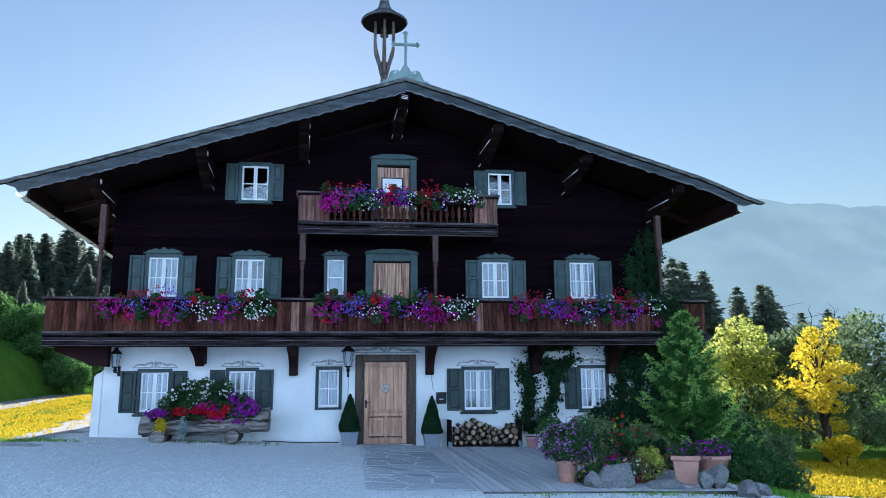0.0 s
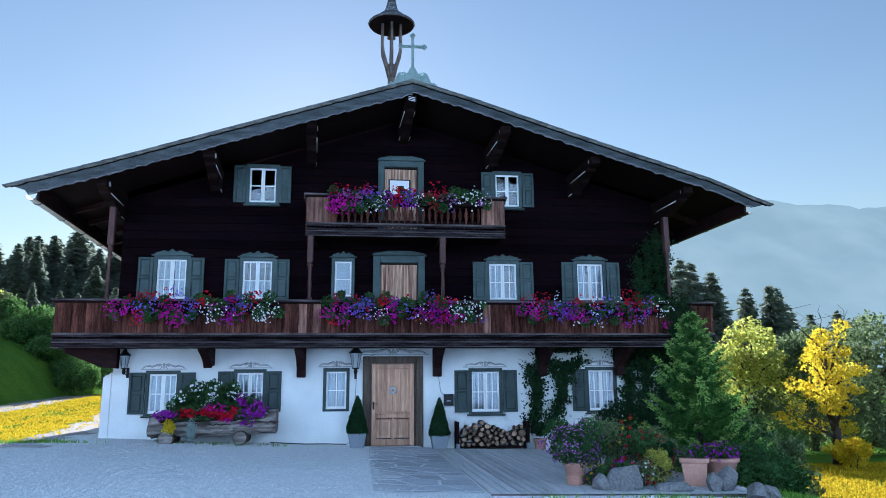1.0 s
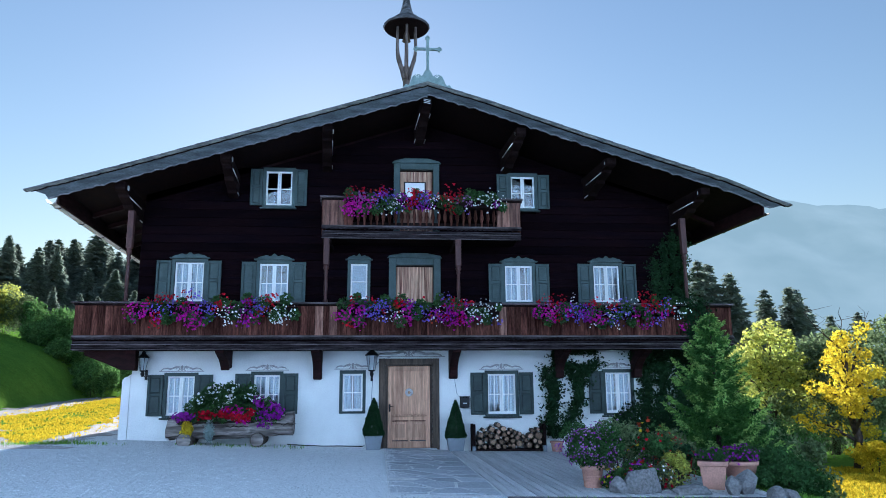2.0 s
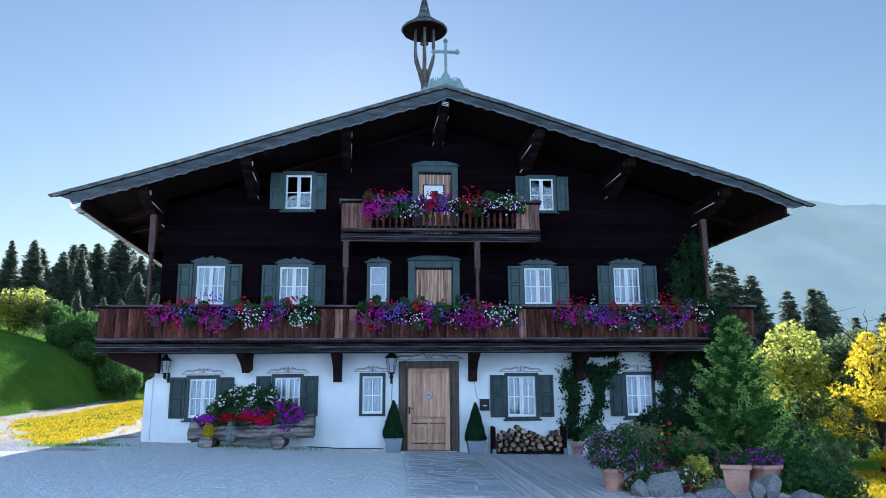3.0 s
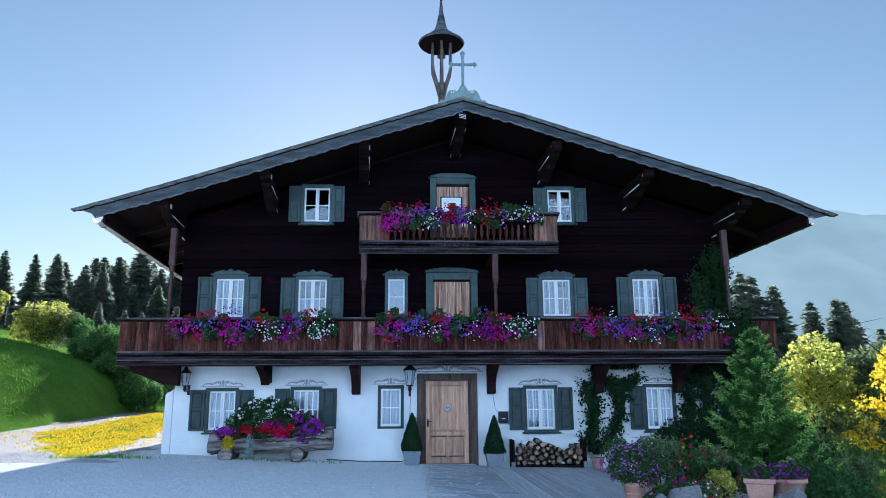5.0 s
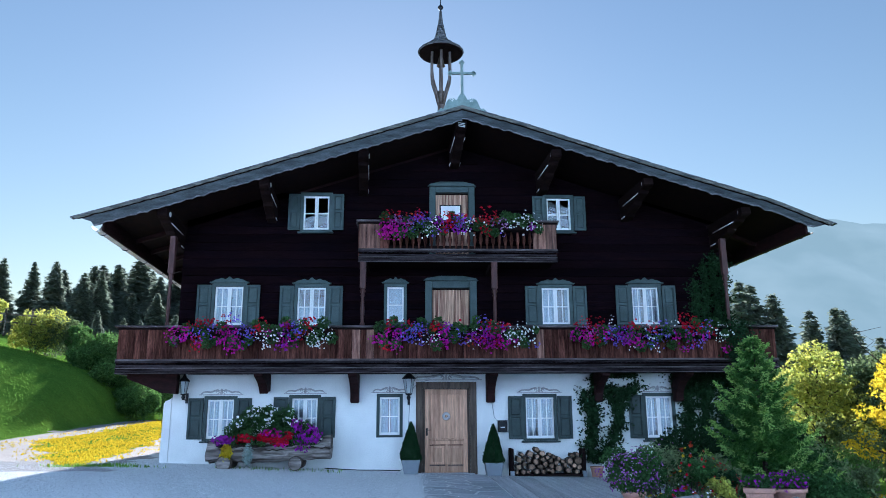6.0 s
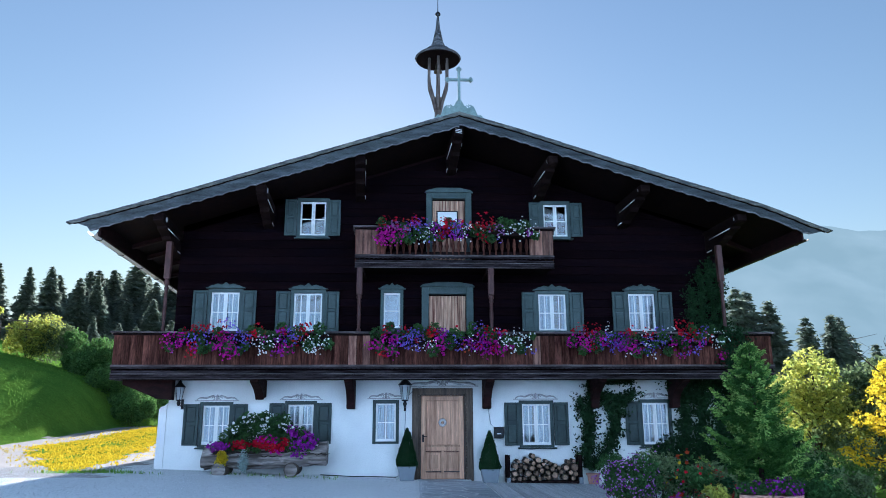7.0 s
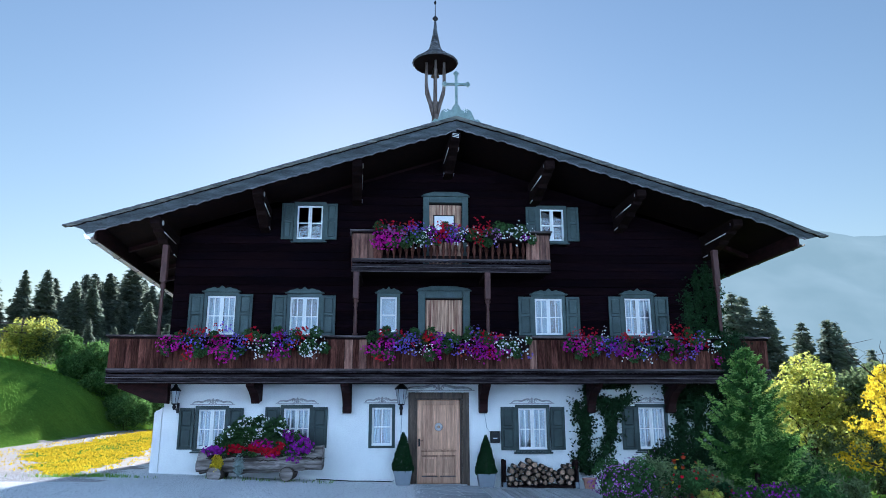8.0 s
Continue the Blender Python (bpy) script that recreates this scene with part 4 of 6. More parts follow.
def broadleaf(name, at, h, spread, seed, mat, label, n_leaf=6000, leaf=0.075, limbs=7, low=0.25, droop=0.0, bare=0, trunk=None):
    """A leafy tree: forked limbs, crown of leaf clumps round the limb ends."""
    t = thing(name, at, label, "tree")
    g = np.random.default_rng(seed)
    bm = bmesh.new()
    tr = trunk or h * 0.028
    tube(bm, [(0, 0, -0.4), (0.03 * h, 0, h * 0.2), (-0.02 * h, 0.02 * h, h * 0.45), (0.02 * h, 0, h * 0.8)], [tr * 1.25, tr, tr * 0.7, tr * 0.2], 8)
    part("trunk", bm, BARK, t)
    blobs = []
    for k in range(limbs):
        a = 2.4 * k + g.random()
        z0 = h * (low + 0.5 * k / limbs)
        ln = spread * g.uniform(0.55, 1.0) * (1.05 - 0.5 * k / limbs)
        tip = (ln * math.cos(a), ln * math.sin(a), z0 + h * g.uniform(0.1, 0.28) - droop * ln)
        mid = (tip[0] * 0.5, tip[1] * 0.5, z0 + (tip[2] - z0) * 0.65)
        bm = bmesh.new()
        tube(bm, [(0, 0, z0 * 0.9), mid, tip], [tr * 0.5, tr * 0.3, tr * 0.08], 6)
        part("limb", bm, BARK, t)
        for q in range(4):
            f = 0.45 + 0.2 * q
            c = (tip[0] * f + g.normal() * 0.08 * spread, tip[1] * f + g.normal() * 0.08 * spread, z0 + (tip[2] - z0) * f + g.normal() * 0.05 * h)
            s = spread * g.uniform(0.16, 0.34)
            blobs.append((c, (s, s, s * 0.62), g.uniform(0.6, 1.2)))
    for k in range(5):
        s = spread * g.uniform(0.18, 0.32)
        blobs.append(((g.normal() * 0.15 * spread, g.normal() * 0.15 * spread, h * g.uniform(0.6, 0.95)), (s, s, s * 0.7), 1.0))
    tot = sum(b[2] for b in blobs)
    c, o = clumps(g, blobs, n_leaf / tot)
    leaves("crown", c, o, leaf, mat, t, seed + 1, flat=0.25, long=0.8)
    for k in range(bare):
        a = 1.3 + 2.1 * k
        bm = bmesh.new()
        p = [(0, 0, h * 0.75)]
        for q in range(5):
            p.append((p[-1][0] + 0.22 * spread * math.cos(a) * (0.6 if q > 2 else 1), p[-1][1], p[-1][2] + h * 0.055 + 0.05 * g.normal()))
            a += g.normal() * 0.6
        tube(bm, p, [tr * 0.25, tr * 0.2, tr * 0.16, tr * 0.12, tr * 0.08, tr * 0.04], 5)
        part("bare_branch", bm, BARK, t)
        for q in (2, 3, 4):
            bm = bmesh.new()
            b0 = p[q]
            tube(bm, [b0, (b0[0] + g.normal() * 0.3, b0[1], b0[2] + 0.3), (b0[0] + g.normal() * 0.5, b0[1], b0[2] + 0.55)], [tr * 0.1, tr * 0.07, tr * 0.03], 4)
            part("twig", bm, BARK, t)
    return t


def shrub(name, at, r, h, seed, mat, label, n=2500, leaf=0.05, category="shrub", blobs=7, flat=0.3):
    t = thing(name, at, label, category)
    g = np.random.default_rng(seed)
    bs = [((0, 0, h * 0.45), (r * 0.75, r * 0.75, h * 0.5), 1.6)]
    for k in range(blobs):
        a = 2.4 * k
        q = r * g.uniform(0.35, 0.75)
        s = r * g.uniform(0.28, 0.5)
        bs.append(((q * math.cos(a), q * math.sin(a), h * g.uniform(0.3, 0.8)), (s, s, s * 0.8 * min(h / r, 1.3)), 0.8))
    c, o = clumps(g, bs, n / sum(b[2] for b in bs))
    leaves("foliage", c, o, leaf, mat, t, seed + 1, flat=flat)
    for k in range(4):
        bm = bmesh.new()
        a = 1.6 * k
        tube(bm, [(0.05 * math.cos(a), 0.05 * math.sin(a), -0.1), (0.4 * r * math.cos(a), 0.4 * r * math.sin(a), h * 0.6)], [0.02, 0.008], 5)
        part("stem", bm, BARK, t)
    return t


# ---- far mountain: a backdrop with haze put into its glowing colour ----
HAZE = bpy.data.materials.new("haze_painted_mountain")
HAZE.use_nodes = True
nn, ll = HAZE.node_tree.nodes, HAZE.node_tree.links
hb = nn["Principled BSDF"]
hn, hr = nn.new("ShaderNodeTexNoise"), nn.new("ShaderNodeValToRGB")
hn.inputs["Scale"].default_value, hn.inputs["Detail"].default_value = 0.006, 9
ht = nn.new("ShaderNodeTexCoord")
ll.new(ht.outputs["Object"], hn.inputs[0])
ll.new(hn.outputs[0], hr.inputs[0])
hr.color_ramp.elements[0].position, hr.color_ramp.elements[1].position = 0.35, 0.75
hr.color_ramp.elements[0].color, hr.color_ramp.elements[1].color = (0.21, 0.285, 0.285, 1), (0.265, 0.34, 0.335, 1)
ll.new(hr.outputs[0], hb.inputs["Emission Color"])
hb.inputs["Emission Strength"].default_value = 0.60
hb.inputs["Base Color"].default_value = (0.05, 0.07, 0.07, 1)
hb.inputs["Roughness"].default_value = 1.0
vs, fs, NX, NY = [], [], 140, 26
for j in range(NY + 1):
    for i in range(NX + 1):
        x = -2600 + 5200 * i / NX
        top = 572 * smooth01(150, 900, x) + 90 * smooth01(900, 1500, x) + 150 * smooth01(-500, -1600, x)
        top += (24 * noise.noise((x * 0.006, 1.5, 0)) + 10 * noise.noise((x * 0.02, 4, 0))) * smooth01(100, 500, abs(x))
        v = j / NY
        vs.append((x, 1500 + 900 * v + 60 * noise.noise((x * 0.004, v * 4, 7)), -30 + (top + 30) * v + 22 * noise.noise((x * 0.008, v * 6, 2)) * v * (1 - v) * 4))
for j in range(NY):
    for i in range(NX):
        a = j * (NX + 1) + i
        fs.append((a, a + 1, a + NX + 2, a + NX + 1))
tagged(flat_sheet("backdrop", vs, fs, HAZE, None, "distant mountain ridge, haze painted in as a pale blue glow", True), category="mountain", kind="structure")

# ---- left meadow: forest edge, shrubs, verge ----
rng = random.Random(11)
kinds3 = [spruce("spruce", 15, 4.3, q, 50, 14, label="tall spruce on the wooded slope, paled for distance haze") for q in (1, 2, 3)]
for q in kinds3:
    tagged(q, group="forest spruces")
stand = [(-47.1, 65, 19.2), (-44.2, 66, 19.0), (-41.2, 65, 18.8), (-37.9, 65, 17.5), (-36.8, 67, 18.2), (-51, 66, 18.6), (-55, 66, 18.0), (-49.2, 68, 15.5), (-39.4, 68, 15.0), (-59, 66, 19.0)]
stand += [(-42.8 + rng.uniform(-0.6, 0.6) - 3.9 * k, rng.uniform(56, 60), rng.uniform(11.0, 12.4)) for k in range(5)]
stand += [(-39.5 + 2.0 * k + rng.uniform(-0.5, 0.5), rng.uniform(52, 58), rng.uniform(10.2, 12.0)) for k in range(9)]
stand += [(-46 + 1.9 * k + rng.uniform(-0.8, 0.8), rng.uniform(70, 78), rng.uniform(14.0, 16.5)) for k in range(14)]
# the denser rounded stand further back
stand += [(-50 + 2.0 * k + rng.uniform(-0.8, 0.8), rng.uniform(99, 106), 25.0 - 0.03 * (k - 5) ** 2 + rng.uniform(-1.2, 0.6)) for k in range(15)]
stand += [(-52 + 1.55 * k + rng.uniform(-0.8, 0.8), rng.uniform(88, 98), 24.3 - 0.02 * (k - 6) ** 2 + rng.uniform(-1.6, 0.6)) for k in range(20)]
stand += [(-50 + 1.6 * k + rng.uniform(-0.8, 0.8), rng.uniform(82, 87), rng.uniform(17.5, 20.5)) for k in range(18)]
for k, (x, y, top) in enumerate(stand):
    base = ground_z(x, y) - 0.4
    h = (top - base) / 15
    w = h * rng.uniform(0.85, 1.15) * (0.92 if y < 80 else 1.15)
    m = pose(x, y, base, 0, 0, rng.uniform(0, 360)) @ Matrix.Diagonal((w, w, h, 1))
    if k < 3:
        kinds3[k].matrix_basis = m
    else:
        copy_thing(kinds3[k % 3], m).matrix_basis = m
for k, (x, y, top) in enumerate(((27.5, 42, 12.4), (28.9, 43, 12.3), (30.3, 42, 11.3), (33.4, 42, 9.9), (35.6, 42, 10.2), (36.8, 43, 10.1), (34.4, 44, 8.8), (26.0, 43, 10.5), (31.8, 45, 7.5), (39.5, 46, 9.0), (42.5, 47, 8.2), (46, 48, 8.6))):
    base = ground_z(x, y) - 0.8
    h = (top - base) / 15
    m = pose(x, y, base, 0, 0, 47 * k) @ Matrix.Diagonal((h * 0.95, h * 0.95, h, 1))
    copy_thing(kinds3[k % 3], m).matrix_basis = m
for k, (x, y, r, h, mt, lab) in enumerate((
        (-23.8, 28.0, 1.75, 2.9, LIME, "round bush, sun painted in as yellow-green leaves, on the meadow's edge"), (-23.2, 28.9, 1.5, 2.9, OLIVE, "pale yellow-green bush catching the low sun"),
        (-21.4, 28.6, 0.75, 2.9, LEAF, "slim upright green shrub"), (-20.0, 28.2, 1.5, 2.5, LEAF, "dense green shrub"), (-18.7, 27.4, 1.7, 2.7, LEAF, "dense rounded green shrub"),
        (-17.2, 26.8, 1.6, 2.7, LEAF, "dense rounded green shrub"), (-16.2, 25.0, 1.4, 2.4, LEAF, "dense green shrub"), (-19.8, 26.6, 1.3, 1.6, LEAF, "low green shrub"), (-17.9, 25.4, 1.3, 1.5, LEAF, "low green shrub"),
        (-26.9, 28.0, 1.0, 3.2, LIME, "upright yellow-green shrub"), (-29.5, 30, 1.9, 2.4, OLIVE, "grey-green bush"), (-32.5, 31, 2.2, 2.6, LEAF, "dense green shrub"), (-15.6, 30, 1.7, 2.8, LEAF, "dense green shrub"))):
    shrub("hedge_shrub", (x, y, ground_z(x, y) - 0.15), r, h, 40 + k, mt, lab + " above the drive", 8500, 0.075, blobs=13)


def blades(name, spots, height, mat, seed, label, wide=0.012):
    g = random.Random(seed)
    vs, fs = [], []
    for x, y, z in spots:
        a, h = g.uniform(0, 6.28), height * g.uniform(0.5, 1.3)
        dx, dy = math.cos(a) * wide, math.sin(a) * wide
        lx, ly = g.gauss(0, 0.3) * h, g.gauss(0, 0.3) * h
        b = len(vs)
        vs += [(x - dx, y - dy, z - 0.01), (x + dx, y + dy, z - 0.01), (x + lx, y + ly, z + h)]
        fs.append((b, b + 1, b + 2))
    return tagged(flat_sheet(name, vs, fs, mat, None, label), category="grass", kind="stuff")


spots = []
while len(spots) < 16000:
    y = rng.uniform(-1.4, 33)
    x = rng.uniform(-26, -7)
    if abs(verge_side(x, y)) < (1.0 if rng.random() < 0.9 else 1.7) and rng.random() < 0.35 + 0.65 * (noise.noise((x * 0.8, y * 0.6, 8)) > -0.15):
        spots.append((x, y, ground_z(x, y)))
blades("verge_grass", spots, 0.05, SUNGRASS, 5, "grass beside the drive, low sun painted in as yellow", 0.035)
spots = []
while len(spots) < 22000:
    x, y = rng.uniform(-34, -15), rng.uniform(4, 34)
    if not is_gravel(x, y):
        spots.append((x, y, ground_z(x, y)))
blades("meadow_grass", spots, 0.055, BLADE, 6, "mown green meadow grass on the slope", 0.03)
spots = [(x, y, ground_z(x, y)) for x, y in ((rng.gauss(-7.1, 0.5), rng.gauss(-1.5, 0.16)) for k in range(500))]
spots += [(x, y, ground_z(x, y)) for x, y in ((rng.uniform(-4.8, -1.9), rng.gauss(-0.75, 0.2)) for k in range(130))]
spots += [(x, y, ground_z(x, y)) for x, y in ((rng.uniform(5.6, 8.5), rng.uniform(-9, -5)) for k in range(5000))]
spots += [(x, y, ground_z(x, y)) for x, y in ((rng.gauss(rng.choice((2.4, 3.6, 4.1, 4.9)), 0.22), rng.gauss(-8.34, 0.06)) for k in range(160))]
blades("weed_grass", spots, 0.07, BLADE, 7, "green weeds growing through the gravel", 0.012)
spots = []
while len(spots) < 30000:
    x, y = rng.uniform(9.5, 21), rng.uniform(-1.0, 9)
    if not is_gravel(x, y):
        spots.append((x, y, ground_z(x, y)))
blades("garden_grass", spots, 0.07, SUNGRASS, 8, "grass by the garden path, low sun painted in as gold", 0.04)

# ---- right garden: trees, some with low sun painted into their leaves ----
broadleaf("tree", (18.6, 15.6, -1.6), 6.3, 3.3, 21, LIME, "leafy tree with low sun painted in as yellow-green leaves", 11000, 0.11, 10, 0.15)
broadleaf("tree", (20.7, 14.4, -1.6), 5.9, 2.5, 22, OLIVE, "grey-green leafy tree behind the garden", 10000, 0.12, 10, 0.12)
broadleaf("tree", (17.6, 8.3, -1.5), 5.6, 1.7, 23, GOLD, "old tree with sun painted in as golden leaves, bare crooked top branches", 6600, 0.07, 12, 0.16, 0.15, 3, 0.15)
broadleaf("tree", (25.0, 16.0, -1.6), 6.6, 3.8, 24, OLIVE, "grey-green leafy tree behind the garden", 10000, 0.12, 10, 0.1)
broadleaf("tree", (28.0, 23.0, -1.6), 7.4, 4.0, 25, OLIVE, "grey-green leafy tree behind the garden", 9000, 0.13, 10, 0.1)
broadleaf("tree", (15.6, 15.5, -1.5), 4.8, 2.2, 26, LEAF, "dark green tree at the garden's edge", 8000, 0.09, 9, 0.1)
for k, (x, y, r, h, mt) in enumerate(((8.8, -1.0, 1.1, 2.4, OLIVE), (14.4, 10.5, 1.4, 1.9, LEAF), (16.6, 11.0, 1.5, 2.0, LEAF), (7.7, -3.6, 0.8, 1.9, OLIVE), (17.4, 7.0, 0.7, 1.2, GOLD), (21.0, 8.0, 1.5, 2.0, OLIVE), (23.0, 10.0, 1.6, 2.0, OLIVE), (12.4, 10.0, 1.3, 2.2, OLIVE), (15.6, 12.4, 1.5, 2.4, OLIVE), (18.8, 12.5, 1.5, 2.4, OLIVE), (21.6, 12.0, 1.6, 2.4, OLIVE), (8.5, -3.2, 0.8, 1.8, OLIVE),
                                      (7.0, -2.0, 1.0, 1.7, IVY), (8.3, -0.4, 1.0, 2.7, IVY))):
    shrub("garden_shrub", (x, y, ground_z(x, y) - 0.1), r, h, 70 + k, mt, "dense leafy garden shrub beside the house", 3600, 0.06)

# a bit of rail fence at the top of the meadow
t = thing("rail_fence", (-30, 27, ground_z(-30, 27)), "weathered wooden rail fence on the meadow", "fence")
for k in range(5):
    part("post", B(k * 1.6 - 0.05, k * 1.6 + 0.05, -0.05, 0.05, -0.6, 1.1, w=0.01), GREYLOG, t)
for z in (0.45, 0.95):
    bm = bmesh.new()
    tube(bm, [(-0.2, -0.08, z + 0.12), (3.2, -0.08, z - 0.05), (6.7, -0.08, z - 0.35)], [0.05, 0.05, 0.045], 6)
    part("rail", bm, GREYLOG, t)
# ---- gable cross and bell turret on the ridge ----
def gable_cross():
    y = FRONT - 0.02
    t = thing("gable_cross", (AXIS, y, RIDGE), "pale verdigris cross on a scrolled cut-out crest, on the ridge", "cross")
    pts = []
    for k in range(61):
        u = -1 + k / 30
        a = abs(u)
        v = 0.30 * math.exp(-(u / 0.20) ** 4) + 0.24 * math.exp(-((a - 0.45) / 0.24) ** 4) + 0.06 * math.exp(-((a - 0.86) / 0.08) ** 2) - 0.172 * a
        pts.append((u * 0.60, v))
    low = [(u * 0.60, -PITCH * abs(u) * 0.60 - 0.03) for u in (1, 0.5, 0, -0.5, -1)]
    bm = bmesh.new()
    extrude(bm, pts + low, "y", -0.02, 0.02)
    cr = part("crest", bm, VERDIGRIS, t, "scrolled sheet-metal crest with cut stars")
    for cx in (-0.25, 0.22):
        for k in range(6):
            a = math.pi * k / 3
            bm = bmesh.new()
            c = (cx + 0.035 * math.cos(a), 0.13 + 0.035 * math.sin(a))
            d = (math.cos(a), math.sin(a))
            extrude(bm, [(c[0] - d[0] * 0.022, c[1] - d[1] * 0.022), (c[0] - d[1] * 0.009, c[1] + d[0] * 0.009), (c[0] + d[0] * 0.022, c[1] + d[1] * 0.022), (c[0] + d[1] * 0.009, c[1] - d[0] * 0.009)], "y", -0.026, -0.021)
            part("star_cut", bm, WHITE, cr)
    bm = bmesh.new()
    box(bm, -0.035, 0.035, -0.03, 0.03, 0.2, 1.08)
    part("upright", soften(bm, 0.006), VERDIGRIS, t)
    bm = bmesh.new()
    box(bm, -0.26, 0.26, -0.028, 0.028, 0.80, 0.86)
    part("crossbar", soften(bm, 0.006), VERDIGRIS, t)
    for x, z in ((-0.28, 0.83), (0.28, 0.83), (0, 1.11)):
        bm = bmesh.new()
        for dx, dz in ((0, 0.035), (0.035, 0), (-0.035, 0), (0, -0.035)):
            tube(bm, [(x + dx, -0.025, z + dz), (x + dx, 0.025, z + dz)], [0.032, 0.032], 8)
        part("trefoil", bm, VERDIGRIS, t)


def bell_turret():
    y = -1.0
    t = thing("bell_turret", (0.43, y, 8.35), "small open timber bell turret with flared shingled spire", "bell turret")
    bm = bmesh.new()
    tube(bm, [(0, 0, 0.10), (0, 0, 0.89), (0, 0, 1.13)], [0.10, 0.085, 0.11], 8)
    part("stem", bm, TURRETWOOD, t)
    for k in range(6):
        a = math.pi / 6 + math.pi * k / 3
        ca, sa = math.cos(a), math.sin(a)
        bm = bmesh.new()
        tube(bm, [(0.06 * ca, 0.06 * sa, 0.785), (0.14 * ca, 0.14 * sa, 1.095), (0.25 * ca, 0.25 * sa, 1.43), (0.27 * ca, 0.27 * sa, 1.67), (0.26 * ca, 0.26 * sa, 2.31)], [0.045, 0.045, 0.042, 0.035, 0.035], 6)
        part("bent_post", bm, TURRETWOOD, t)
    bm = bmesh.new()
    lathe(bm, [(0.57, 2.213), (0.60, 2.242), (0.58, 2.274), (0.34, 2.393), (0.22, 2.502), (0.15, 2.640), (0.105, 2.823), (0.07, 3.033), (0.045, 3.262), (0.028, 3.445)], 20)
    sp = part("spire", bm, SHINGLE, t, "flared shingled spire roof")
    bm = bmesh.new()
    lathe(bm, [(0.56, 2.190), (0.57, 2.216)], 20)
    part("soffit", bm, DARKWOOD, sp)
    prof = [(0.36, 2.383), (0.25, 2.466), (0.20, 2.539), (0.165, 2.612), (0.142, 2.685), (0.125, 2.759), (0.108, 2.832), (0.094, 2.905), (0.08, 2.987)]
    for r, z in prof:
        bm = bmesh.new()
        lathe(bm, [(r + 0.012, z), (r - 0.012, z + 0.075)], 14)
        part("shingle_ring", bm, SHINGLE, sp)
    bm = bmesh.new()
    lathe(bm, [(0.012, 3.427), (0.02, 3.463), (0.07, 3.518), (0.075, 3.545), (0.04, 3.591), (0.012, 3.619), (0.008, 3.948), (0.03, 3.994), (0.03, 4.030), (0.004, 4.085)], 10)
    part("finial", bm, IRON, t)
    bm = bmesh.new()
    lathe(bm, [(0.11, 1.856), (0.105, 1.880), (0.08, 1.952), (0.06, 2.071), (0.03, 2.142), (0.012, 2.213)], 14)
    bell = part("bell", bm, BRONZE, t, "small bronze bell")
    bm = bmesh.new()
    lathe(bm, [(0.02, 1.797), (0.028, 1.833), (0.01, 1.904)], 8)
    part("clapper", bm, IRON, bell)


gable_cross()
bell_turret()


# ---- flower boxes on the balconies ----
def flower_box(at, length, seeds, seed, drop, rise, label, n_random=26):
    """A trough with trailing petunias and geraniums: seeds are (along 0..1, height, colour, size)."""
    t = thing("flower_box", at, label, "flower box", "balcony flower boxes")
    bm = bmesh.new()
    box(bm, 0, length, -0.12, 0.10, -0.18, 0.02)
    part("trough", soften(bm, 0.008), DARKWOOD, t, "dark wooden trough")
    g = np.random.default_rng(seed)
    bs = []
    k = int(length * 7)
    for i in range(k):
        x = length * (i + g.random()) / k
        z = g.uniform(-drop * 0.75, rise * 0.75)
        s = g.uniform(0.09, 0.17)
        bs.append(((x, -0.08 - 0.10 * g.random() - 0.05 * (z < 0), z), (s, s * 0.8, s), 1.0))
    c, o = clumps(g, bs, 260)
    leaves("foliage", c, o, 0.032, PETLEAF, t, seed + 1, flat=0.3)
    pts = {}
    names = list(BLOOM)
    allseeds = list(seeds)
    for i in range(n_random):
        u = g.random()
        near = min(seeds, key=lambda q: abs(q[0] - u) + 0.15 * g.random())
        col = near[2] if g.random() < 0.6 else ("blue", "white", "magenta", "purple", "red", "magenta")[g.integers(6)]
        allseeds.append((u, g.uniform(-drop * 0.85, rise * 0.5), col, g.uniform(0.5, 0.8)))
    for u, z, col, s in allseeds:
        s *= 1.2
        n = int((30 if col in ("magenta", "purple") else 19) * s * s) + 4
        p, d = cloud(g, (u * length, -0.20 - 0.03 * g.random(), z), (0.19 * s, 0.11 * s, 0.16 * s), n, 0.4)
        keep = d[:, 1] < 0.45
        p, d = p[keep], d[keep]
        d[:, 1] -= 0.9
        if col == "white":
            p, d = p[::2], d[::2]
        pts.setdefault(col, []).append((p, d))
    for col, lst in pts.items():
        p, d = np.vstack([a for a, b in lst]), np.vstack([b for a, b in lst])
        blossoms(f"{col}_blossom", p, d, 0.030 if col not in ("white", "blue") else 0.026, BLOOM[col], t, seed + names.index(col))
    return t


